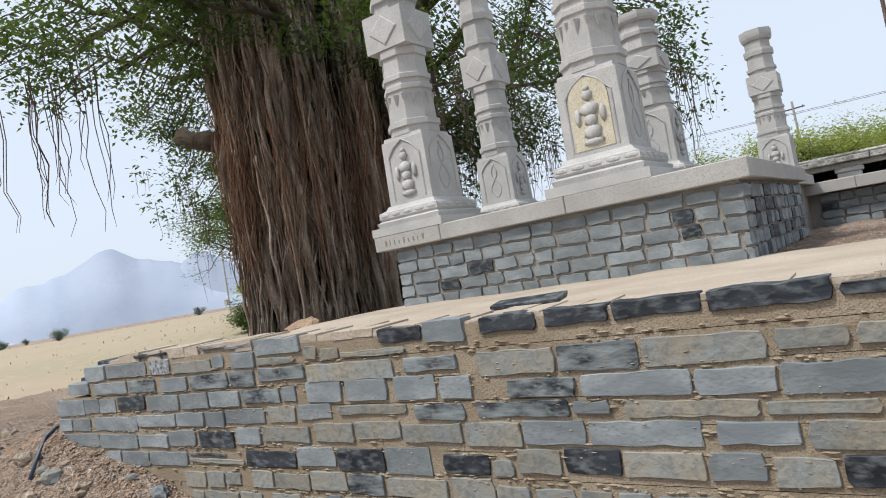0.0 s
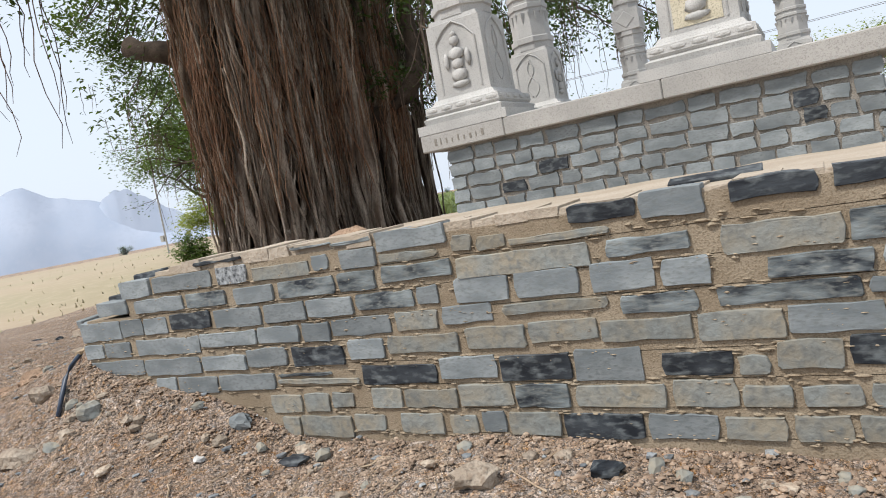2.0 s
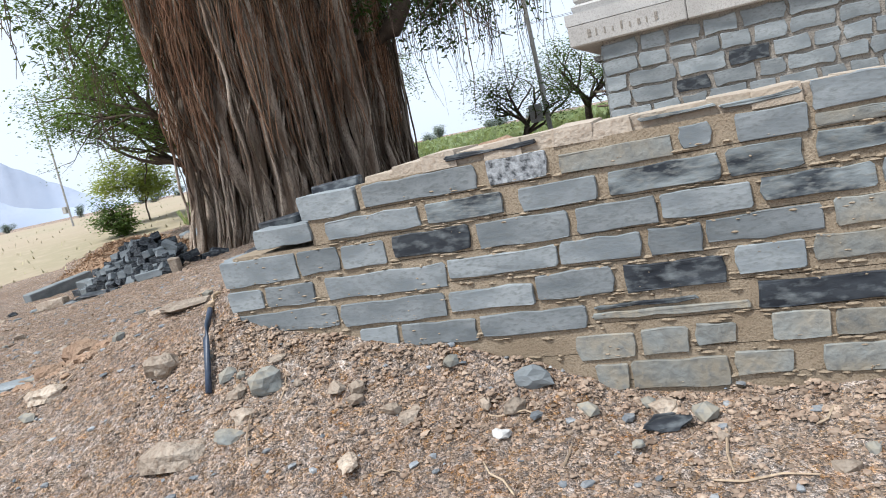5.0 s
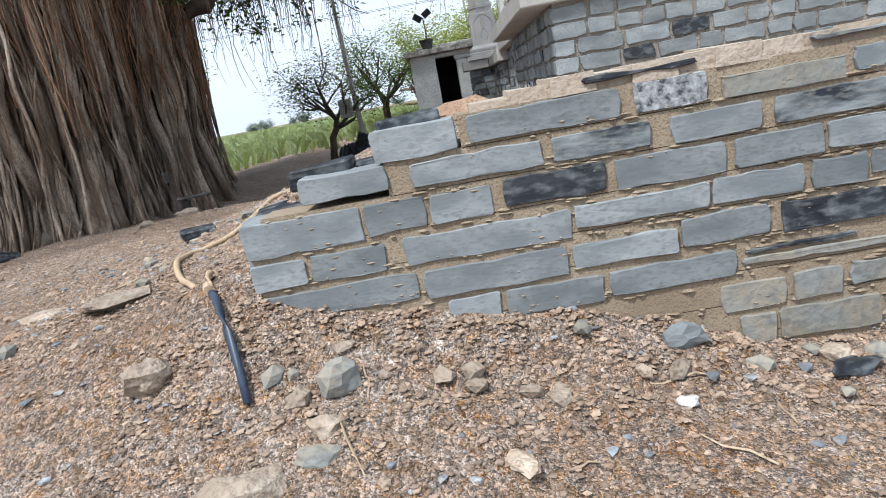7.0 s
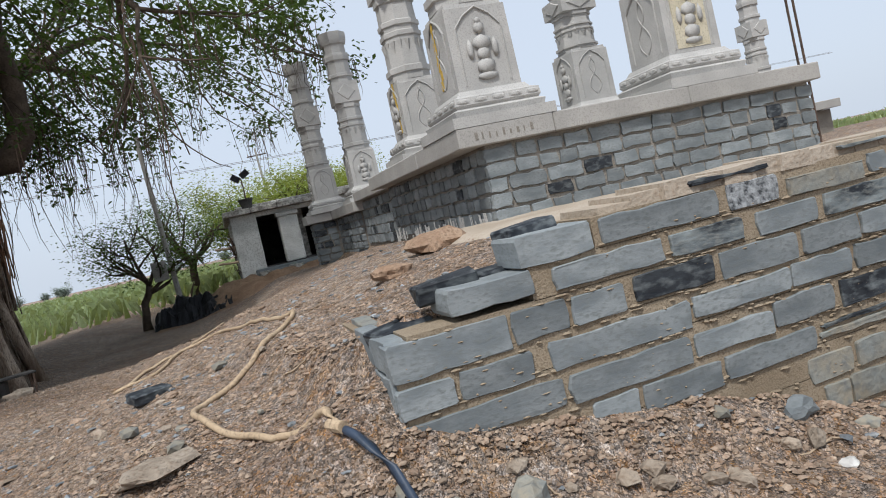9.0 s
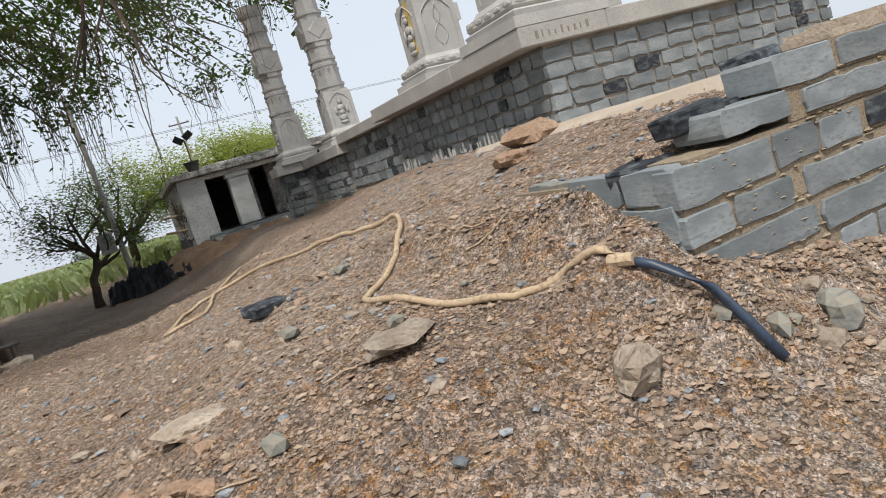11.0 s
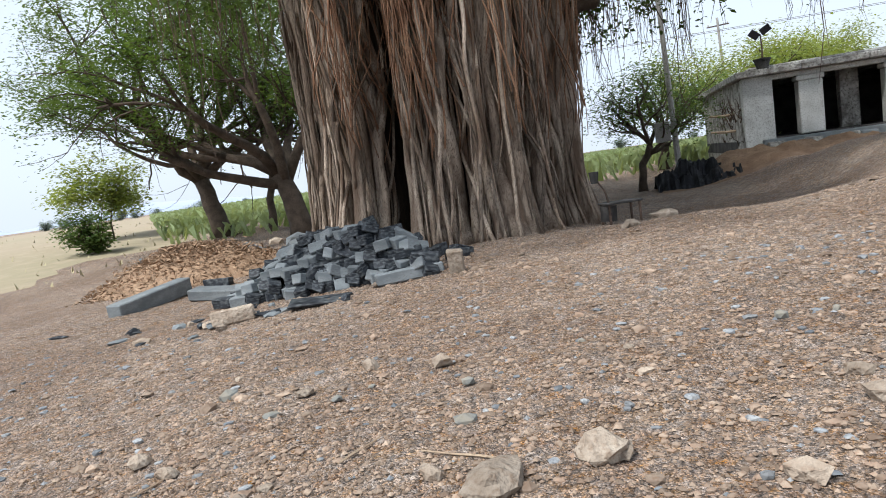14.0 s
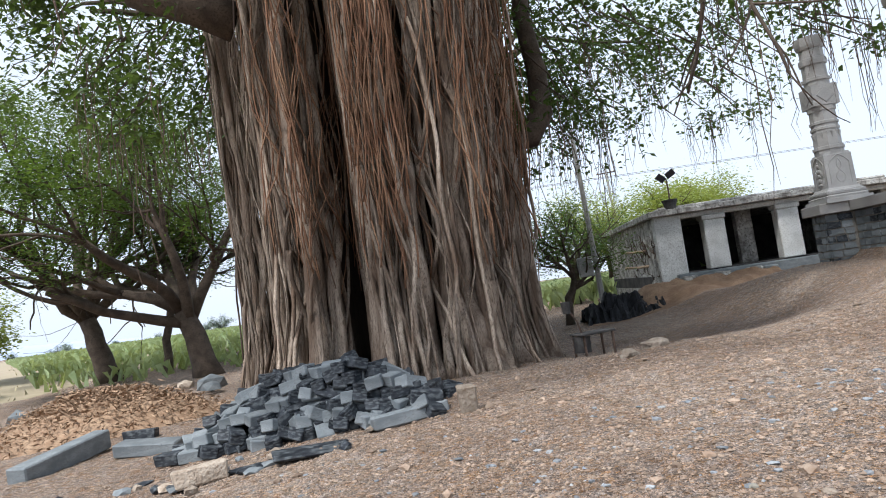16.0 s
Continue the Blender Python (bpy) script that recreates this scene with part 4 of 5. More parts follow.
for course in BLOCKS:
    for x0, x1, z0, z1, tone in course:
        loose = x1 < -8.6 and z0 > 1.26
        BRICKS.append((front_wall, x0, WALL_Y, 1, 0, 0.0, x1 - x0, z0, z1 - z0, 0.30 if loose else 0.12, TONES[tone], "block"))
for r in range(-1, ROWS):
    x = -1.30
    while x < 4.6:
        w = rng_f.choice((0.28, 0.34, 0.42, 0.50, 0.60)) * rng_f.uniform(0.9, 1.1)
        tone = M_block_dark if rng_f.random() < (0.7 if r in (2, 7) else 0.1) else rng_f.choice((M_block, M_block, M_block_tan))
        BRICKS.append((front_wall, x, WALL_Y, 1, 0, 0.0, w, BASE_Z + r * COURSE + 0.02, COURSE - 0.035, 0.12, tone, "block"))
        x += w + rng_f.choice((0.03, 0.06, 0.09))

# end of the wall going back, with dark loose blocks on the broken steps
bm = bmesh.new()
add_box(bm, WALL_X0 + 0.02, WALL_X0 + 0.45, WALL_Y + 0.44, 6.25, 0.0, 1.22)
part("return_core", bm, M_mortar, front_wall)
for r in range(-1, 6):
    y = WALL_Y + 0.015
    z = BASE_Z + r * COURSE
    for w in ((0.34, 0.42, 0.5) if r % 2 else (0.62, 0.86)):
        BRICKS.append((front_wall, WALL_X0 + 0.10 * (y + w - WALL_Y - .6) * (y > 5.2), y + w, 0, -1, 0.0, w - 0.02, z, COURSE, 0.10, M_block_tan if y > 5.2 else M_block, "block"))
        y += w
for x, y, z, rz, dark in ((-9.66, 5.12, 1.29, 8, True), (-9.40, 5.02, 1.47, -6, True), (-9.05, 5.06, 1.46, 4, True), (-8.9, 5.0, 1.65, 14, True)):
    bm = box(-0.17, 0.17, -0.09, 0.09, -0.055, 0.055, 0.012, 0.012, rng_f)
    ob = finish("stone_block", bm, M_block_dark if dark else M_block)
    ob.matrix_basis = pose(x, y, z - 0.1 + 0.04, rng_f.uniform(-5, 5), rng_f.uniform(-6, 6), rz)
    tagged(ob, "loose dark slate block lying on the stepped wall end", "stone block", "loose blocks on the wall end")
bm = bmesh.new()
for i in range(69):
    x = -8.55 + i * 0.2
    add_box(bm, x - 0.02, x + 0.2, WALL_Y + 0.02 + rng_f.uniform(-.015, .02), WALL_Y + 0.46, WALL_TOP - 0.02, WALL_TOP + 0.055 * sm(-3.5, -7.5, x) * sm(-8.7, -8.2, x) + rng_f.uniform(0.006, 0.028), 0, 0.006, rng_f)
ob = finish("wall_capping", bm, M_screed)
tagged(ob, "sandy mortar bed smeared along the wall top", "mortar", kind="structure")

# sand levelled on the terrace between wall and plinth
sx = [-8.7 + 0.3 * i for i in range(46)]
sy = [5.22 + 0.25 * j for j in range(16)]
sv = [(x + 0.12 * noise.noise((x, y, 4)), y, ground_z(x, y) + 0.05 + 0.03 * noise.noise((x * 1.5, y * 1.5, 0)) - 0.12 * (x < -8.5)) for y in sy for x in sx]
sf = [(j * 46 + i, j * 46 + i + 1, (j + 1) * 46 + i + 1, (j + 1) * 46 + i) for j in range(15) for i in range(45)]
tagged(raw("pavement_sand", sv, sf, M_screed, smooth=True), "pale levelled sand on the terrace before the plinth", "sand", kind="structure")

# mortar smeared and spattered over the joints
vs, fs = [], []
for _ in range(1500):
    x = rng_f.uniform(WALL_X0 + 0.05, 0.5)
    r = rng_f.randrange(0, ROWS)
    z = row_z[r] + rng_f.gauss(0, 0.018) if rng_f.random() < 0.8 else rng_f.uniform(BASE_Z, WALL_TOP - 0.2)
    if z > 1.25 and x < -8.9:
        continue
    a, c, d = rng_f.uniform(0.012, 0.05), rng_f.uniform(0.005, 0.013), rng_f.uniform(0.003, 0.009)
    b0 = len(vs)
    y = WALL_Y - 0.004
    vs += [(x - a, y + .012, z), (x - a * .4, y + .012, z + c), (x + a * .5, y + .012, z + c * .8), (x + a, y + .012, z - c * .2), (x + a * .3, y + .012, z - c), (x - a * .5, y + .012, z - c * .8), (x + rng_f.uniform(-.3, .3) * a, y - d * .6, z)]
    fs += [(b0 + (k + 1) % 6, b0 + k, b0 + 6) for k in range(6)]
ob = raw("mortar_smear", vs, fs, M_mortar, front_wall)
tagged(ob, "rough mortar smeared over the joints", kind="stuff")

# pasture beyond the track
fx = [-230 + 5.0 * i for i in range(40)]
fy = [2 + 5.0 * j for j in range(40)]
fv = []
for j, y in enumerate(fy):
    for i, x in enumerate(fx):
        edge = min(1.0, (39 - i) / 2, (i + 1) / 2, j / 2, (40 - j) / 2)
        fv.append((x + 2.2 * noise.noise((x * .1, y * .1, 1)), y, ground_z(x, y) - 0.12 + 0.34 * edge))
ff = [(j * 40 + i, j * 40 + i + 1, (j + 1) * 40 + i + 1, (j + 1) * 40 + i) for j in range(39) for i in range(39)]
tagged(raw("pasture", fv, ff, M_field, smooth=True), "open field of dry straw-coloured grass", "field", kind="structure")

# ---------------------------------------------------------------- shrine hut
hut = thing("stone_hut", "low whitewashed stone shrine with square pillars and dark openings", "hut")
HX0, HX1, HY0, HY1, HZ1 = -10.05, -1.5, 28.0, 37.5, 3.40
rng_h = random.Random(9)
part("footing", box(HX0 + 0.5, HX1, HY0 - 0.25, HY0 + 0.5, -0.3, 1.10, 0.03, 0.02, rng_h), M_block, hut, "grey stone footing in courses")
# floor and back wall take a dark colour for the shade behind the openings
part("floor_slab", box(HX0, HX1, HY0 + 0.1, HY1, 0.7, 1.15, 0.02), M_dark_matte, hut)
part("side_wall", box(HX0, HX0 + 0.35, HY0 + 0.02, HY1, -0.4, HZ1 - 0.16, 0.03, 0.03, rng_h), M_rubble, hut, "peeling rubble side wall")
part("back_wall", box(HX0 + 0.36, HX1, HY1 - 0.3, HY1, 1.0, HZ1 - 0.16, 0.02), M_dark_matte, hut)
part("end_wall", box(HX1 - 0.3, HX1, HY0 + 0.5, HY1 - 0.31, 1.0, HZ1 - 0.16, 0.02), M_rubble, hut)
part("front_wall", box(HX0, HX0 + 0.95, HY0, HY0 + 0.4, -0.2, HZ1 - 0.16, 0.03, 0.015, rng_h), M_white, hut, "whitewashed front wall with grey patches")
part("inner_wall", box(-6.6, -6.0, HY0 + 1.6, HY0 + 2.0, 1.15, HZ1 - 0.17, 0.02), M_rubble, hut)
part("inner_pillar", box(-7.6, -7.2, HY0 + 1.4, HY0 + 1.8, 1.15, HZ1 - 0.17, 0.02), M_rubble, hut)
for x in (-8.31, -5.72, -3.3):
    pl = part("pillar", box(x, x + 0.74, HY0, HY0 + 0.5, 1.15, HZ1 - 0.5, 0.03, 0.01, rng_h), M_white, hut)
    part("capital", box(x - 0.06, x + 0.80, HY0 - 0.04, HY0 + 0.54, HZ1 - 0.497, HZ1 - 0.33, 0.03), M_white, pl)
part("beam", box(HX0 + 0.96, HX1, HY0 + 0.05, HY0 + 0.45, HZ1 - 0.325, HZ1 - 0.16, 0.02), M_white, hut)
for i in range(9):
    x0 = HX0 - 0.2 + i * 1.0
    part("roof_slab", box(x0, x0 + 0.995, HY0 - 0.35, HY1 + 0.15, HZ1 - 0.155, HZ1 + 0.04 + rng_h.uniform(-.02, .03), 0.025, 0.012, rng_h), M_rubble, hut)
part("roof_fill", box(HX0 + 0.3, HX1 - 0.2, HY0 + 0.2, HY1 - 0.2, HZ1 + 0.03, HZ1 + 0.16, 0.05, 0.03, rng_h), M_rubble, hut)
for i in range(6):
    x = HX0 + 0.62 + i * 0.55
    part("footing_stone", box(x, x + 0.5, HY0 - 0.42 - rng_h.uniform(0, .1), HY0 - 0.2, 0.70, 1.0, 0.03, 0.03, rng_h), M_block if i % 2 else M_rubble, hut)
for z in (1.55, 2.15):
    vs, fs = [], []
    tube_data([(HX0 - 0.75, 30.4, z + 0.05), (HX0 - 0.3, 30.1, z), (HX0 + 0.05, 29.8, z)], [0.05, 0.055, 0.06], 6, vs, fs)
    raw("roof_beam_end", vs, fs, M_dry, hut)
vs, fs = [], []
rr = random.Random(3)
for _ in range(34):
    p = Vector((HX0 - 0.05, rr.uniform(28.1, 32.5), rr.uniform(1.0, 2.6)))
    pts = [p]
    for _ in range(5):
        pts.append(pts[-1] + Vector((rr.uniform(-.1, .05), rr.uniform(-.25, .25), rr.uniform(-.05, .22))))
    tube_data(pts, [0.022, .02, .016, .012, .01, .006], 4, vs, fs)
ob = raw("dry_climber", vs, fs, M_hang)
tagged(ob, "leafless dry climber on the shrine's side wall", "climber", kind="stuff")

pot = thing("plant_pot", "dark tapered pot standing on the shrine roof", "pot", m=pose(-9.3, 28.2, HZ1 + 0.05))
bm = bmesh.new()
lathe_square(bm, 0, 0, [(0, 0.17), (0.3, 0.25), (0.34, 0.28), (0.38, 0.28), (0.38, 0.24), (0.3, 0.2)], 14, 0)
part("bowl", bm, M_dark_matte, pot)
lamp = thing("solar_street_lamp", "twin solar flood lamp on a thin mast above the roof", "lamp", m=pose(-9.28, 28.25, HZ1 + 0.3))
vs, fs = [], []
tube_data([(0, 0, 0), (0.02, 0, 0.5), (0.0, 0, 0.95)], [0.03, 0.028, 0.025], 8, vs, fs)
raw("mast", vs, fs, M_iron, lamp)
for dx, rz, ry in ((-0.2, 20, 35), (0.16, -15, -30)):
    bm = box(-0.17, 0.17, -0.03, 0.03, -0.12, 0.12, 0.01)
    hd = part("lamp_head", bm, M_panel, lamp)
    hd.matrix_basis = pose(dx, -0.05, 0.95 + 0.12 * (dx > 0), 30, ry, rz)

# ---------------------------------------------------------------- poles
def utility_pole(x, y, h, lean, label, box_on=False, arms=True):
    root = thing("utility_pole", label, "utility pole", "poles", m=pose(x, y, ground_z(x, y) - 0.3, lean[0], lean[1], 0))
    vs, fs = [], []
    tube_data([(0, 0, 0), (0, 0, h * 0.5), (0, 0, h)], [0.11, 0.095, 0.075], 8, vs, fs)
    raw("shaft", vs, fs, M_pole, root)
    if arms:
        part("cross_arm", box(-0.7, 0.7, -0.05, 0.05, h - 0.55, h - 0.47, 0.01), M_iron, root)
        for dx in (-0.6, 0.0, 0.6):
            bm = bmesh.new()
            lathe_square(bm, dx, 0, [(h - 0.47, 0.03), (h - 0.40, 0.05), (h - 0.34, 0.03)], 8, 0)
            part("insulator", bm, M_white, root)
    if box_on:
        part("meter_box", box(-0.65, -0.15, -0.25, 0.05, 1.9, 2.6, 0.03), M_pole, root, "weathered grey meter box")
        part("bracket", box(-0.15, 0.1, -0.04, 0.04, 2.2, 2.27, 0.005), M_iron, root)
    return root


utility_pole(-12.3, 27.6, 7.2, (0, -1.5), "thin leaning pole carrying a grey box", True, False)
utility_pole(-67.3, 50.2, 14.0, (0, 1), "slim grey pole with a small box near its foot", True, False)
utility_pole(-6.5, 52.0, 9.0, (0, -2), "distant concrete pole with a cross arm", False, True)
vs, fs = [], []
for k in (-0.6, 0.6):
    pts = [(-60 + 115 * i / 20, 52.0 + 0.2 * k + 10 * (i / 20 - 0.47), 9.0 - 5.0 * (0.25 - (i / 20 - 0.5) ** 2) * 0.6 + k * .1) for i in range(21)]
    tube_data(pts, [0.015] * 21, 3, vs, fs)
ob = raw("overhead_wire", vs, fs, M_iron)
tagged(ob, "thin overhead electric wires between distant poles", "wire", kind="structure")

# ---------------------------------------------------------------- trees by the field and shrubs
tree("neem_tree", -35.2, 35.3, 21.0, (-0.3, 0.0), 5, M_leaf2, "dark-limbed leaning tree with fine green foliage", 0.20, 50, 0.52, 0.5, 8, 4, 0.15, clear=4.2)
tree("neem_tree", -28.2, 30.7, 16.5, (-0.35, 0.1), 12, M_leaf2, "stout tree with spreading limbs and fine green foliage", 0.19, 46, 0.5, 0.5, 8, 4, 0.17, clear=4.2)
tree("neem_tree", -32.4, 35.3, 15.0, (0.15, 0.1), 14, M_leaf2, "slender young tree at the field's edge", 0.18, 40, 0.6, 0.2, 5, 4, 0.28, clear=4.2)
tree("roadside_tree", -12.2, 36.0, 5.5, (0.1, 0), 17, M_leaf2, "round green tree in the crop field", 0.16, 26, 0.5, 0.2, 6, 3, 0.3)
tree("roadside_tree", -13.6, 27.5, 5.2, (0.25, 0), 19, M_leaf2, "small tree with crooked bare lower limbs behind the banyan", 0.13, 26, 0.45, 0.14, 6, 3, 0.3)
for i, (x, y, h) in enumerate(((-9.0, 44, 7.5), (-3.0, 46, 7.2), (-5.8, 40, 6.8), (-1.0, 52, 8.0))):
    tree("roadside_tree", x, y, h, (0, 0), 40 + i, M_leaf3, "pale yellow-green round tree behind the shrine", 0.2, 40, 0.6, 0.2, 7, 3, 0.3, group="pale trees behind the shrine")
tree("sapling", -45.6, 39.0, 6.5, (0.1, 0), 23, M_leaf3, "fresh bright-green young tree by the field", 0.28, 34, 0.5, 0.06, 5, 3, 0.3, category="sapling")


def shrub(x, y, r, h, seed, m, label):
    rng = random.Random(seed)
    root = thing("shrub", label, "shrub", "shrubs in the fields", m=pose(x, y, ground_z(x, y)))
    vs, fs, tips = [], [], []
    for _ in range(6):
        a = rng.uniform(0, 6.28)
        grow(rng, (0, 0, 0), (math.cos(a) * r, math.sin(a) * r, h), h * 0.7, 0.03 * h, 1, vs, fs, tips)
    raw("stems", vs, fs, M_limb, root)
    lv, lf = leaf_quads(tips, rng, 0.10 * h, 30, 0.2 * r)
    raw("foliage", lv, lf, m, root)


shrub(-41.0, 32.4, 1.4, 2.3, 1, M_leaf2, "dense round bright-green shrub at the path")
rng_s = random.Random(55)
for i in range(34):
    a = rng_s.uniform(-1.35, 0.15)
    d = rng_s.uniform(150, 420)
    x, y = -8 + d * math.sin(a), 8 + d * math.cos(a)
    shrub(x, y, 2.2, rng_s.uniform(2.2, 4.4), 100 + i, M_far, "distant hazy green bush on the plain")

# crop field behind the trees
cv, cf = [], []
rng_c = random.Random(8)
for _ in range(30000):
    d = rng_c.random() ** 0.7
    y = 33 + 75 * d
    left = -14 - 0.78 * (y - 3)
    x = left + (30 + y * 0.45 - left) * rng_c.random()
    if y < 36 and x > -11:
        continue
    z = ground_z(x, y)
    a = rng_c.uniform(0, 6.28)
    h = rng_c.uniform(0.7, 1.25)
    w = 0.09 + 0.0012 * y
    dx, dy = math.cos(a), math.sin(a)
    b = len(cv)
    cv += [(x - dy * w, y + dx * w, z), (x + dy * w, y - dx * w, z), (x + dx * .25 * h, y + dy * .25 * h, z + h * .75), (x + dx * .6 * h, y + dy * .6 * h, z + h * rng_c.uniform(.55, 1.0))]
    cf += [(b, b + 1, b + 2), (b, b + 2, b + 3)]
ob = raw("crop_field", cv, cf, M_crop)
tagged(ob, "dense field of knee-high to waist-high green crop", "crop", kind="stuff")

# dry grass on the open field, seen past the wall's end
gv, gf = [], []
for _ in range(600):
    d = rng_c.random()
    x, y = -34 - 90 * d * rng_c.random(), 8 + 60 * rng_c.random()
    z = ground_z(x, y) + 0.2
    h = rng_c.uniform(0.08, 0.28)
    a = rng_c.uniform(0, 6.28)
    b = len(gv)
    gv += [(x - 0.06 * math.sin(a), y + 0.06 * math.cos(a), z), (x + 0.06 * math.sin(a), y - 0.06 * math.cos(a), z), (x + 0.1 * math.cos(a), y + 0.1 * math.sin(a), z + h)]
    gf.append((b, b + 1, b + 2))
ob = raw("dry_grass", gv, gf, M_grass)
tagged(ob, "short dry straw-coloured grass on the open field", "grass", kind="stuff")


# ---------------------------------------------------------------- pile of slate blocks
rng_p = random.Random(6)
protos = []
for k in range(6):
    bm = box(-0.19, 0.19, -0.10, 0.10, -0.075, 0.075, 0.012, 0.014, rng_p)
    me = bpy.data.meshes.new("slate_block")
    bm.to_mesh(me)
    bm.free()
    me.materials.append(M_block_dark if k in (0, 1, 3, 5) else M_block)
    protos.append(me)
pile_n = 0
for layer in range(6):
    z = layer * 0.135
    hx, hy = 2.0 - layer * 0.24, 0.8 - layer * 0.11
    n = int(40 - layer * 5)
    for i in range(n):
        u = -1 + 2 * (i + 0.5) / n
        x, y = -18.75 + u * hx + rng_p.gauss(0, 0.06), 12.6 + (-hy if i % 3 else hy * rng_p.uniform(-.6, .7)) - 0.42 * u + rng_p.gauss(0, 0.05)
        ob = new("slate_block", protos[rng_p.randrange(6)])
        ob.matrix_basis = pose(x, y, ground_z(x, y) + 0.07 + z + rng_p.uniform(-0.02, 0.03), rng_p.gauss(0, 14), rng_p.gauss(0, 16), rng_p.choice((0, 90, 20, 75, 110)) + rng_p.gauss(0, 22))
        tagged(ob, "dark blue-grey cut slate block in a heap by the tree", "stone block", "heap of cut slate blocks")
        pile_n += 1
for x, y, L, w, h, rz, m, lab in ((-22.95, 13.4, 1.8, 0.30, 0.30, 84, M_block, "long pale-faced grey stone beam lying on the earth"), (-21.6, 13.4, 0.9, 0.4, 0.2, 8, M_block, "grey stone slab beside the heap"),
                                  (-18.35, 10.75, 0.8, 0.55, 0.05, 20, M_block_dark, "thin dark slate sheet leaning at the heap's foot"), (-19.5, 10.55, 0.55, 0.35, 0.2, 30, M_rock, "pale rough stone at the heap's foot"),
                                  (-17.3, 11.35, 0.9, 0.22, 0.16, 22, M_block, "long grey stone at the heap's edge"), (-22.6, 15.0, 0.55, 0.3, 0.2, 10, M_block_dark, "dark slate block apart from the heap"), (-16.6, 11.15, 0.2, 0.14, 0.32, 8, M_rock, "upright pale stone by the roots")):
    bm = box(-L / 2, L / 2, -w / 2, w / 2, -h / 2, h / 2, 0.02, 0.02, rng_p)
    ob = finish("stone_slab", bm, m)
    ob.matrix_basis = pose(x, y, ground_z(x, y) + h * 0.42, rng_p.gauss(0, 3), rng_p.gauss(0, 3), rz)
    tagged(ob, lab, "stone slab", "slabs round the heap")
for i in range(34):
    x, y = -19.6 + rng_p.gauss(0, 1.1), 10.7 + rng_p.gauss(0, 0.4)
    bm = rock_bm(rng_p, rng_p.uniform(.05, .16), rng_p.uniform(.05, .13), rng_p.uniform(.02, .06), 1)
    ob = finish("stone_chip", bm, rng_p.choice((M_rock, M_block, M_block_dark)))
    ob.matrix_basis = pose(x, y, ground_z(x, y) + 0.02, 0, 0, rng_p.uniform(0, 360))
    tagged(ob, "broken stone chip scattered at the heap's foot", "stone", "chips at the heap")
for i in range(22):
    x, y = -27.5 + rng_p.gauss(0, 1.7), 23.5 + rng_p.gauss(0, 0.35)
    bm = rock_bm(rng_p, rng_p.uniform(.25, .5), rng_p.uniform(.2, .4), rng_p.uniform(.15, .3), 1)
    ob = finish("field_stone", bm, rng_p.choice((M_rock, M_rock, M_block)))
    ob.matrix_basis = pose(x, y, ground_z(x, y) + 0.12 + 0.25 * rng_p.random(), 0, 0, rng_p.uniform(0, 360))
    tagged(ob, "grey-brown field stone in a low bank", "stone", "stones of the field bank")

# heap of dry leaf litter
hv, hf = [], []
n, m = 40, 14
for j in range(m):
    for i in range(n):
        a = 2 * math.pi * i / n
        u = j / (m - 1)
        x, y = -25.2 + 2.9 * (1 - u) * math.cos(a), 17.9 + 2.1 * (1 - u) * math.sin(a)
        hv.append((x, y, ground_z(x, y) - 0.05 + 0.95 * (1 - (1 - u) ** 1.6) + 0.12 * noise.noise((x * 1.7, y * 1.7, u * 2))))
for j in range(m - 1):
    for i in range(n):
        i2 = (i + 1) % n
        hf.append((j * n + i, j * n + i2, (j + 1) * n + i2, (j + 1) * n + i))
heap = raw("leaf_mound", hv, hf, M_mulch, smooth=True)
tagged(heap, "low heap of dry brown leaf litter and twigs", "heap")
lv, lf = [], []
for _ in range(8000):
    i = rng_p.randrange(len(hv))
    c = Vector(hv[i]) + Vector((rng_p.gauss(0, .16), rng_p.gauss(0, .16), rng_p.uniform(-.02, .10)))
    d = Vector((rng_p.gauss(0, 1), rng_p.gauss(0, 1), rng_p.gauss(0, .5))).normalized() * rng_p.uniform(.05, .11)
    s = d.cross(Vector((rng_p.gauss(0, 1), rng_p.gauss(0, 1), 1))).normalized() * 0.02
    b = len(lv)
    lv += [c - d, c + s, c + d, c - s]
    lf.append((b, b + 1, b + 2, b + 3))
lit = raw("loose_cover", lv, lf, M_mulch, heap)
tagged(lit, "dry curled leaves", kind="stuff")

# ---------------------------------------------------------------- hose, pipe, tarp, pump
def laid(points, r, lift=0.0, sub=6):
    pts = []
    n = len(points)
    for i in range(n - 1):
        p0, p1, p2, p3 = (Vector(points[max(0, min(n - 1, k))]) for k in (i - 1, i, i + 1, i + 2))
        for k in range(sub):
            t = k / sub
            pts.append(0.5 * ((2 * p1) + (p2 - p0) * t + (2 * p0 - 5 * p1 + 4 * p2 - p3) * t * t + (3 * p1 - p0 - 3 * p2 + p3) * t ** 3))
    pts.append(Vector(points[-1]))
    return [Vector((p.x, p.y, ground_fine(p.x, p.y) + r * 0.8 + lift)) for p in pts]


hose = thing("garden_hose", "dusty beige hose snaking over the earth, joined to a black pipe", "hose")
vs, fs = [], []
pts = laid([(-10.11, 4.86, 0), (-10.2, 5.15, 0), (-10.45, 5.42, 0), (-10.74, 5.9, 0), (-10.82, 6.45, 0), (-10.42, 6.8, 0), (-10.1, 7.4, 0), (-9.98, 7.8, 0), (-10.08, 8.1, 0), (-10.4, 9.4, 0), (-10.95, 11.2, 0), (-11.7, 10.9, 0), (-11.95, 10.1, 0), (-11.5, 10.2, 0), (-11.2, 11.5, 0), (-10.7, 12.7, 0)], 0.026)
tube_data(pts, [0.021] * len(pts), 8, vs, fs)
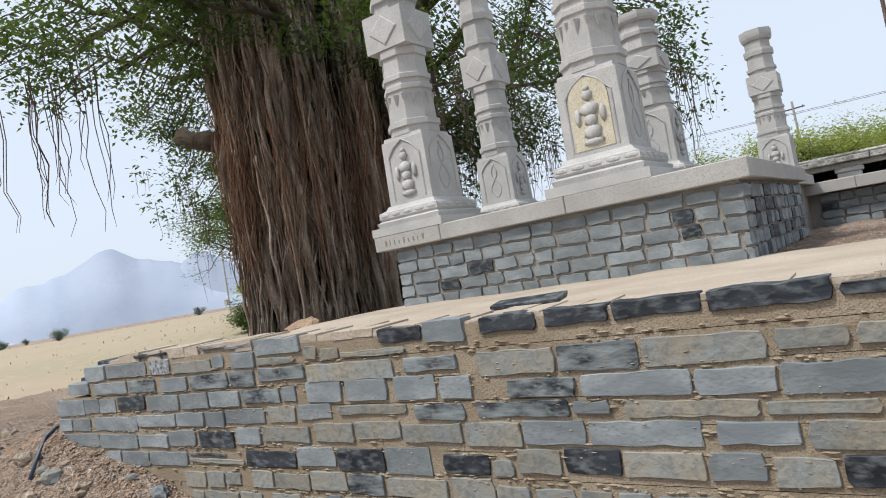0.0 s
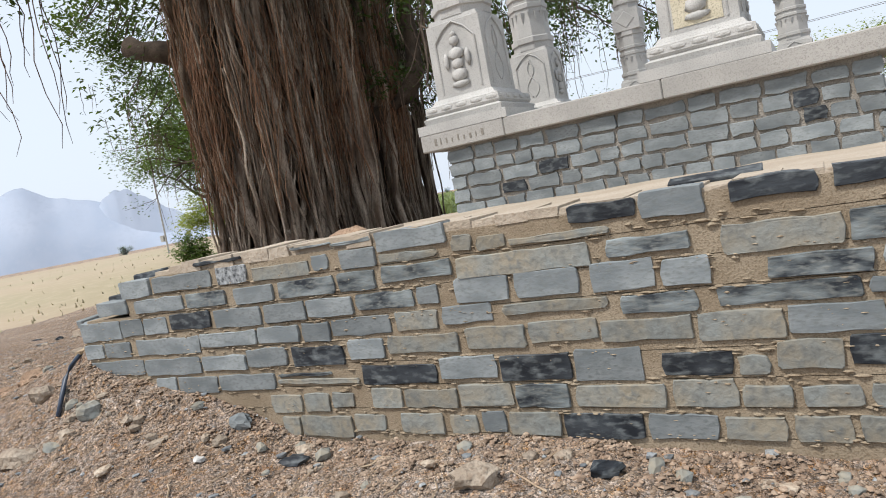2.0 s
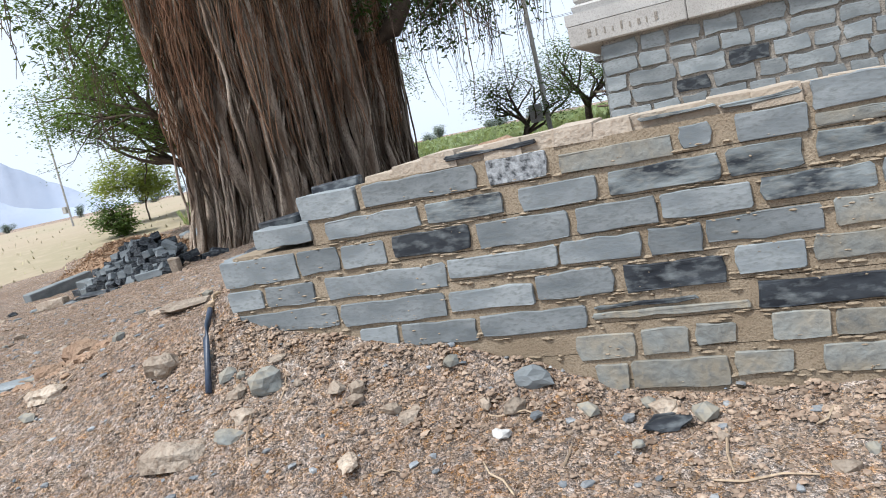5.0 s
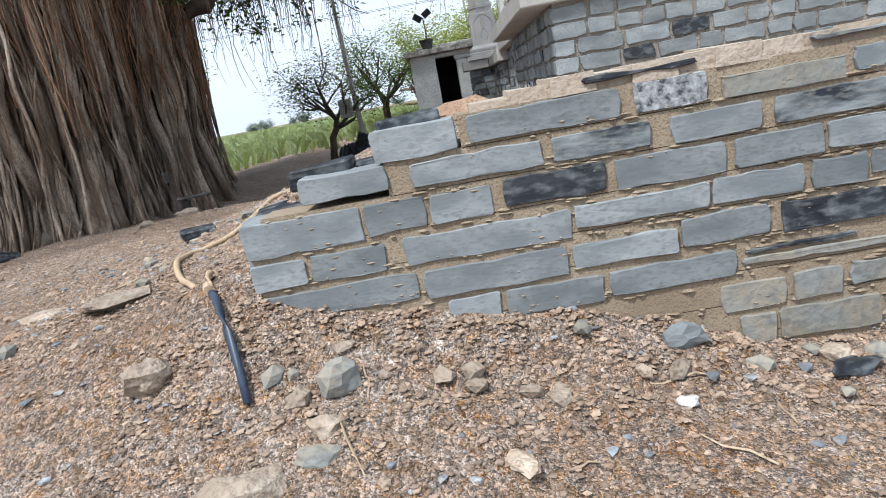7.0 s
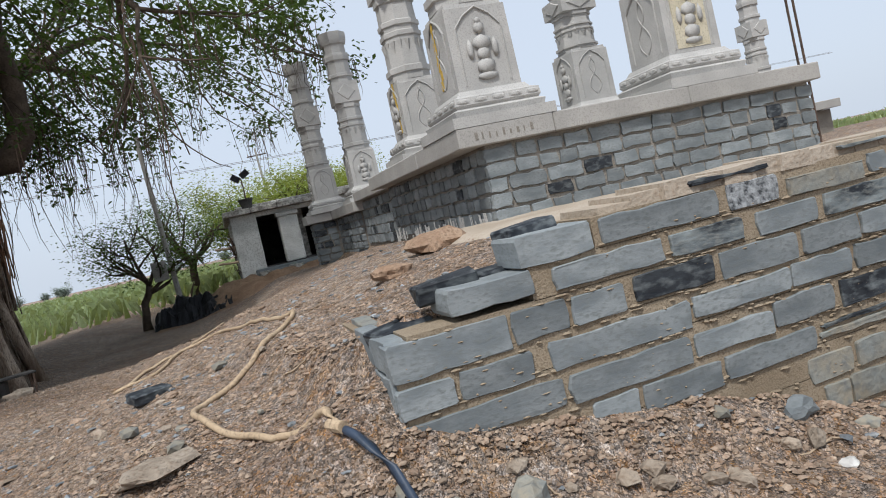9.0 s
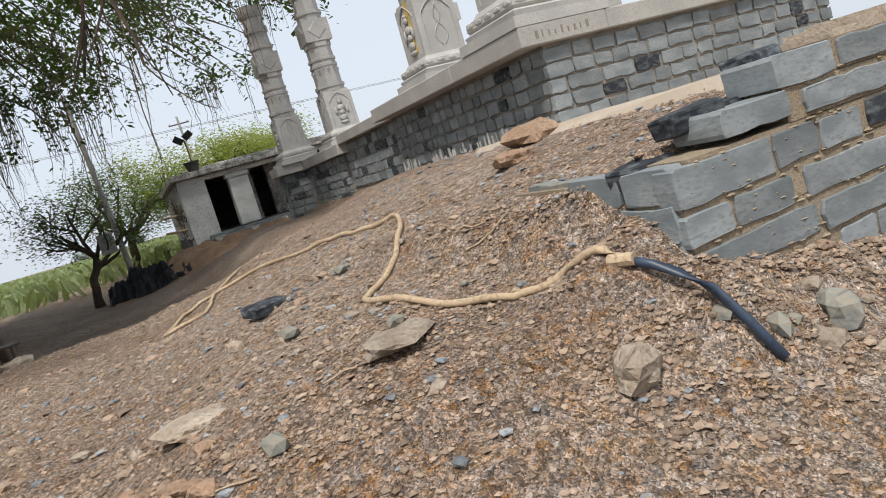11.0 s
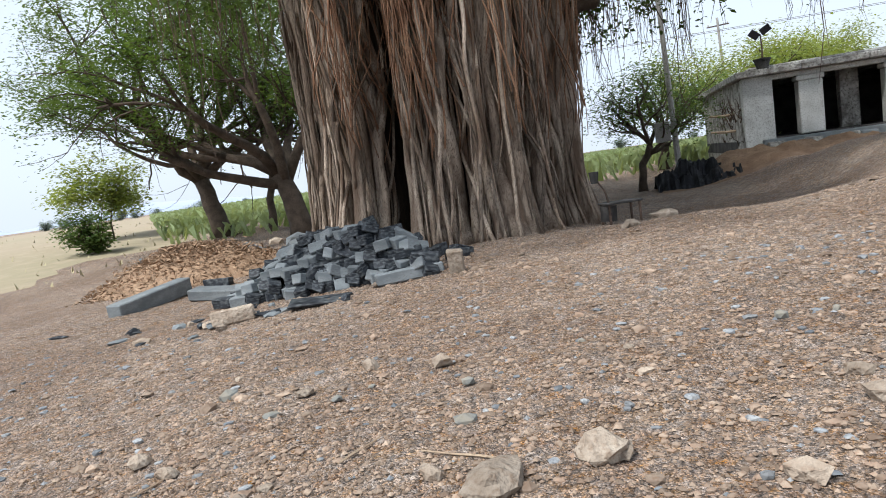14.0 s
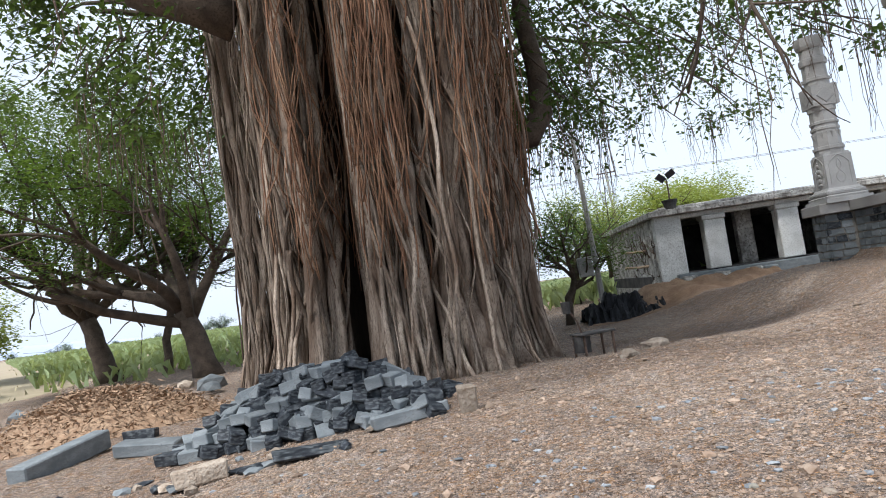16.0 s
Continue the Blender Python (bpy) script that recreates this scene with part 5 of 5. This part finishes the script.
raw("hose", vs, fs, M_hose, hose, smooth=True)
vs, fs = [], []
pts = [Vector((x, y, ground_fine(x, y) + up)) for x, y, up in ((-9.86, 4.36, 0.02), (-9.90, 4.46, 0.07), (-9.95, 4.56, 0.10), (-10.0, 4.66, 0.10), (-10.05, 4.76, 0.07), (-10.11, 4.86, 0.03))]
tube_data(pts, [0.022] * len(pts), 8, vs, fs)
raw("pipe", vs, fs, M_pipe, hose, smooth=True)["label"] = "blue-black plastic pipe end"
vs, fs = [], []
tube_data([pts[-1] + Vector((0.02, -0.05, 0.0)), pts[-1] + Vector((-0.03, 0.06, 0.0))], [0.031, 0.031], 8, vs, fs)
raw("coupling", vs, fs, M_hose, hose)

tv, tf = [], []
n, m = 34, 12
for j in range(m):
    for i in range(n):
        x = -13.2 + 2.6 * i / (n - 1)
        y = 25.6 + 2.2 * j / (m - 1)
        hgt = 0.75 * math.sin(math.pi * j / (m - 1)) * (0.5 + 0.5 * math.sin(math.pi * min(1, i / (n - 1) * 1.2)))
        tv.append((x, y, ground_z(x, y) + hgt * (1 + 0.9 * noise.noise((x * 2.6, y * 2.6, 0))) + 0.22 * noise.noise((x * 7, y * 7, 1)) - 0.03))
for j in range(m - 1):
    for i in range(n - 1):
        tf.append((j * n + i, j * n + i + 1, (j + 1) * n + i + 1, (j + 1) * n + i))
ob = raw("tarpaulin", tv, tf, M_tarp)
md = ob.modifiers.new("thick", 'SOLIDIFY')
md.thickness = 0.02
tagged(ob, "crumpled black plastic tarpaulin over a heap beside the shrine", "tarpaulin")

pump = thing("hand_cart", "rusty dark iron cart frame with a drum beside the trunk", "cart", m=pose(-14.5, 15.6, ground_z(-14.5, 15.6), 0, 0, 25))
for x in (-0.42, 0.42):
    for y in (-0.25, 0.25):
        part("leg", box(x - .025, x + .025, y - .025, y + .025, 0, 0.55, 0.004), M_iron, pump)
part("top_frame", box(-0.5, 0.5, -0.3, 0.3, 0.55, 0.6, 0.01), M_dark_matte, pump)
vs, fs = [], []
tube_data([(-0.35, 0, 0.15), (-0.33, 0.0, 0.52)], [0.21, 0.21], 16, vs, fs)
raw("drum", vs, fs, M_dark_matte, pump)
vs, fs = [], []
tube_data([(-0.3, 0, 0.55), (-0.38, 0.02, 0.9), (-0.62, 0.05, 1.25)], [0.03, 0.025, 0.02], 6, vs, fs)
raw("handle", vs, fs, M_iron, pump)
bm = bmesh.new()
lathe_square(bm, -0.62, 0.05, [(1.1, 0.09), (1.36, 0.12), (1.38, 0.12)], 10, 0)
part("bucket", bm, M_dark_matte, pump)
pump.scale = (0.7, 0.7, 0.75)

# long iron bars standing at the far end of the porch
for dx in (0.0, 0.14):
    vs, fs = [], []
    tube_data([(-1.25 + dx, 10.1, 1.4), (-1.30 + dx, 10.12, 5.6)], [0.022, 0.022], 6, vs, fs)
    ob = raw("iron_bar", vs, fs, M_iron)
    tagged(ob, "rusty upright iron bar standing beside the porch plinth", "iron bar", "iron bars")
ob = finish("slate_sheet", box(-0.30, 0.30, -0.11, 0.11, -0.02, 0.02, 0.008, 0.01, rng_p), M_block_dark)
ob.matrix_basis = pose(-4.0, 5.85, ground_z(-4.0, 5.85) + 0.11, 8, 0, 6)
tagged(ob, "thin dark slate offcut on the terrace before the plinth", "stone slab")
ob = finish("slate_offcut", box(-0.16, 0.16, -0.09, 0.09, -0.04, 0.04, 0.01, 0.01, rng_p), M_block_dark)
ob.matrix_basis = pose(-11.24, 7.6, ground_z(-11.24, 7.6) + 0.04, 4, 0, 30)
tagged(ob, "small dark slate block lying on the slope", "stone block")


# bank of orange subsoil cut below the shrine
bv, bf = [], []
n, m = 44, 12
for j in range(m):
    for i in range(n):
        x = -13.2 + 7.0 * i / (n - 1)
        y = 25.0 + 2.75 * j / (m - 1)
        g = ground_z(x, y)
        climb = sm(0.15, 1.0, j / (m - 1) + 0.18 * noise.noise((x * 1.3, y * 1.3, 6.0))) * sm(-12.4, -10.4, x)
        rough = 0.16 * noise.noise((x * 1.9, y * 1.9, 0)) + 0.09 * noise.noise((x * 5, y * 5, 3))
        bv.append((x, y, g + max(0.0, 0.92 - g) * climb + rough * (0.3 + climb) + 0.02 - 0.12 * (i in (0, n - 1) or j == 0)))
for j in range(m - 1):
    for i in range(n - 1):
        bf.append((j * n + i, j * n + i + 1, (j + 1) * n + i + 1, (j + 1) * n + i))
tagged(raw("earth_bank", bv, bf, M_orange, smooth=True), "crumbling orange-brown earth bank below the shrine's footing", "earth bank", kind="structure")


# ---------------------------------------------------------------- loose rocks
def rock(x, y, sx, sy, sz, rz, material, label, sub=2, seed=0):
    bm = rock_bm(random.Random(seed), sx, sy, sz, sub)
    ob = finish("rock", bm, material)
    ob.matrix_basis = pose(x, y, ground_z(x, y) + sz * 0.45, 0, 0, rz)
    tagged(ob, label, "rock", "loose rocks on the track")


for i, (x, y, sx, sy, sz, rz, m, lab) in enumerate((
        (-9.80, 3.92, .21, .11, .09, 20, M_rock, "large pale angular rock at the track's edge"),
        (-9.42, 4.42, .11, .08, .10, 60, M_block_tan, "grey pointed slate lump below the wall end"),
        (-9.45, 4.2, .09, .07, .06, 10, M_rock, "buff angular stone in the rubble"),
        (-9.62, 4.35, .08, .06, .06, 80, M_rock, "buff angular stone in the rubble"),
        (-9.5, 4.05, .13, .06, .05, 0, M_block_tan, "flat grey-buff stone in the rubble"),
        (-10.40, 4.56, .12, .10, .09, 30, M_rock, "pale boulder beside the pipe"),
        (-7.7, 4.62, .11, .06, .07, 10, M_block, "grey slate lump resting against the wall"),
        (-7.82, 4.24, .05, .04, .03, 10, M_stain, "small white stone on the earth"),
        (-8.62, 3.95, .05, .11, .03, 20, M_rock, "long pale stone splinter"),
        (-6.98, 4.42, .12, .07, .04, 15, M_block_dark, "dark slate chip at the wall's foot"),
        (-5.32, 4.2, .14, .10, .08, 40, M_rock, "tan rough rock at the wall's foot"),
        (-4.6, 4.4, .10, .06, .06, 40, M_block_dark, "blue-black slate chip at the wall's foot"),
        (-4.2, 4.05, .15, .11, .09, 10, M_rock, "tan rough rock at the wall's foot"),
        (-11.95, 6.2, .22, .16, .05, 10, M_rock, "flat tan rock sunk in the slope"),
        (-11.0, 5.5, .24, .15, .05, 50, M_rock, "flat tan rock sunk in the slope"),
        (-12.55, 5.62, .20, .16, .13, 20, M_clod, "heap-like reddish clod of earth and stone"),
        (-12.75, 5.35, .12, .10, .07, 70, M_clod, "reddish clod of dry earth"),
        (-11.83, 4.62, .18, .12, .07, 15, M_rock, "buff angular rock beside the track"),
        (-13.12, 5.2, .24, .18, .05, 25, M_block, "flat blue-grey slate piece"),
        (-14.75, 5.8, .12, .10, .07, 10, M_rock, "pale rock beside the track"),
        (-15.2, 5.6, .16, .12, .06, 60, M_rock, "pale rock beside the track"),
        (-16.12, 5.3, .14, .11, .05, 15, M_rock, "flat pinkish rock on the track"),
        (-15.05, 5.2, .18, .10, .07, 15, M_rock, "pale angular rock on the track"),
        (-14.85, 5.12, .10, .08, .06, 15, M_block, "grey angular rock on the track"),
        (-13.9, 13.6, .22, .16, .10, 15, M_rock, "buff rock by the tree's foot"),
        (-14.4, 13.0, .16, .13, .07, 55, M_rock, "buff rock by the tree's foot"),
        (-9.2, 7.0, .20, .16, .08, 40, M_clod, "orange-brown clod on the terrace slope"),
        (-8.6, 7.6, .28, .18, .12, 10, M_clod, "orange-brown clod on the terrace slope"))):
    rock(x, y, sx, sy, sz, rz, m, lab, 2, 300 + i)
rng_q = random.Random(33)
for i in range(60):
    s = rng_q.uniform(0.03, 0.095)
    rock(-12.5 + rng_q.gauss(0, 0.36), 5.4 + rng_q.gauss(0, 0.28), s, s * rng_q.uniform(.6, .9), s * rng_q.uniform(.35, .6), rng_q.uniform(0, 180), M_clod, "crumbled reddish clod in a spill of rubble", 2, 800 + i)
rng_r = random.Random(91)
for i in range(110):
    if i < 45:
        x, y = rng_r.uniform(-10.3, -2.5), 4.72 - abs(rng_r.gauss(0, 0.28)) - 0.05
    else:
        x, y = rng_r.uniform(-17.5, -10.2), rng_r.uniform(3.9, 7.5)
    s = rng_r.uniform(0.03, 0.085)
    rock(x, y, s, s * rng_r.uniform(.6, 1), s * rng_r.uniform(.4, .8), rng_r.uniform(0, 180), rng_r.choice((M_rock, M_rock, M_rock, M_block_tan, M_block_tan)), "small angular stone in the earth", 1, 500 + i)


def scatter(name, n, area, smin, smax, material, label, seed):
    rng = random.Random(seed)
    shape = []
    for k in range(5):
        bm = bmesh.new()
        bmesh.ops.create_icosphere(bm, subdivisions=1, radius=1)
        if k % 2:
            bmesh.ops.delete(bm, geom=bm.verts[:2], context='VERTS')
        v = [Vector((q.co.x * rng.uniform(.7, 1.2), q.co.y * rng.uniform(.6, 1.1), q.co.z * rng.uniform(.4, .8))) for q in bm.verts]
        bm.verts.index_update()
        shape.append((v, [tuple(w.index for w in f.verts) for f in bm.faces]))
        bm.free()
    # coarse octahedra keep the count of triangles low
    octa = ([Vector(p) for p in ((1, 0, 0), (0, 1, 0), (-1, 0, 0), (0, -1, 0), (0, 0, 1))], [(0, 1, 4), (1, 2, 4), (2, 3, 4), (3, 0, 4)])
    vs, fs = [], []
    for _ in range(n):
        x, y = area(rng)
        s = smin + (smax - smin) * rng.random() ** 3
        v, f = shape[rng.randrange(5)] if s > 0.022 else octa
        c, d = math.cos(rng.uniform(0, 6.28)), math.sin(rng.uniform(0, 6.28))
        e = (c * c + d * d) ** 0.5 or 1
        c, d = c / e, d / e
        z = ground_fine(x, y) + s * 0.12
        k = [rng.uniform(.7, 1.3) for _ in range(3)]
        b = len(vs)
        vs += [(x + s * (c * p.x * k[0] - d * p.y * k[1]), y + s * (d * p.x * k[0] + c * p.y * k[1]), z + s * p.z * k[2] * 0.75) for p in v]
        fs += [tuple(i + b for i in q) for q in f]
    ob = raw(name, vs, fs, material)
    tagged(ob, label, "gravel", kind="stuff")


scatter("gravel", 32000, lambda r: (r.uniform(-17.5, -2.0), 3.2 + 3.6 * r.random() ** 1.3 if r.random() < .75 else r.uniform(3, 9)), 0.005, 0.025, M_pebble, "loose reddish-buff gravel and clods over the earth", 1)
scatter("wall_rubble", 9000, lambda r: (r.uniform(-10.6, -1.5), 4.74 - abs(r.gauss(0, 0.32))), 0.005, 0.028, M_pebble, "crumbled buff earth and gravel banked against the wall", 2)
scatter("slope_gravel", 34000, lambda r: (r.uniform(-21, -9.6), 5 + 9 * r.random() ** 1.2), 0.006, 0.027, M_pebble, "gravel strewn over the slope", 3)
scatter("slope_stones", 700, lambda r: (r.uniform(-20, -10), r.uniform(5.5, 13.5)), 0.02, 0.065, M_pebble, "buff stones half sunk in the slope", 5)
scatter("slate_chips", 3000, lambda r: (r.uniform(-22, -3), r.uniform(3.4, 10)), 0.010, 0.045, M_chip, "grey slate chips strewn over the earth", 4)
vs, fs = [], []
for i in range(60):
    x, y = rng_r.uniform(-17, -3), rng_r.uniform(3.5, 6.5)
    if WALL_X0 - .2 < x and y > 4.5:
        continue
    a, L = rng_r.uniform(0, 3.14), rng_r.uniform(0.1, 0.5)
    pts = []
    for k in range(4):
        u = (k / 3 - .5) * L
        q = (x + u * math.cos(a) + rng_r.gauss(0, .01), y + u * math.sin(a) + rng_r.gauss(0, .01))
        pts.append((*q, ground_fine(*q) + 0.014))
    tube_data(pts, [0.006, 0.007, 0.006, 0.004], 4, vs, fs)
ob = raw("twigs", vs, fs, M_dry)
tagged(ob, "dry straw-coloured twigs on the earth", "twig", kind="stuff")

# ---------------------------------------------------------------- stones of the walls
def stone(bm, x0, x1, z0, z1, y0, y1, wob, rng):
    """A dressed stone with an uneven outline and chipped, slightly rounded edges."""
    c = 0.026 if wob > 0.012 else 0.012
    n = max(2, int((x1 - x0) / 0.11))
    top = [(x0 + c + (x1 - x0 - 2 * c) * i / n, z1) for i in range(n + 1)]
    low = [(x, z0) for x, _ in reversed(top)]
    zm = (z0 + z1) / 2
    ring = [(x0, zm)] + [(x0 + c * .3, z1 - c)] + top + [(x1 - c * .3, z1 - c), (x1, zm), (x1 - c * .3, z0 + c)] + low + [(x0 + c * .3, z0 + c)]
    ring = [(x + rng.uniform(-wob, wob), z + rng.uniform(-wob, wob)) for x, z in ring]
    mx, mz = (x0 + x1) / 2, zm
    e = 0.004
    tilt = rng.uniform(-0.01, 0.01)
    f = [bm.verts.new((x + (e if x < mx else -e), y0 + tilt * (x - mx) / (x1 - x0) + rng.uniform(-.002, .002), z + (e if z < mz else -e))) for x, z in ring]
    m = [bm.verts.new((x, y0 + 0.005, z)) for x, z in ring]
    k = [bm.verts.new((x, y1, z)) for x, z in ring]
    bm.faces.new(list(reversed(f)))
    for i in range(len(ring)):
        j = (i + 1) % len(ring)
        bm.faces.new((f[i], f[j], m[j], m[i]))
        bm.faces.new((m[i], m[j], k[j], k[i]))


rng_b = random.Random(12)
for parent, x0, y0, ux, uy, a, b, z, h, depth, tone, name in BRICKS:
    material = tone if not isinstance(tone, bool) else (M_block_dark if tone else M_block)
    bm = bmesh.new()
    g = rng_b.uniform(0.010, 0.022) if name == "brick" else rng_b.uniform(0.0, 0.008)
    proud = rng_b.uniform(0.004, 0.02) if name == "brick" else rng_b.uniform(0.0, 0.008)
    gz = rng_b.uniform(0.010, 0.022) if name == "brick" else rng_b.uniform(0.003, 0.013)
    stone(bm, a + g, b - g, z + gz, z + h - gz, (0.022 if name == "brick" else 0.0) - proud, depth, 0.012 if name == "brick" else 0.0075, rng_b)
    me = bpy.data.meshes.new(name)
    rot = Matrix(((ux, -uy, 0, x0), (uy, ux, 0, y0), (0, 0, 1, 0), (0, 0, 0, 1)))
    bm.transform(rot)
    bm.to_mesh(me)
    bm.free()
    me.materials.append(material)
    ob = new(name, me)
    ob.parent = parent
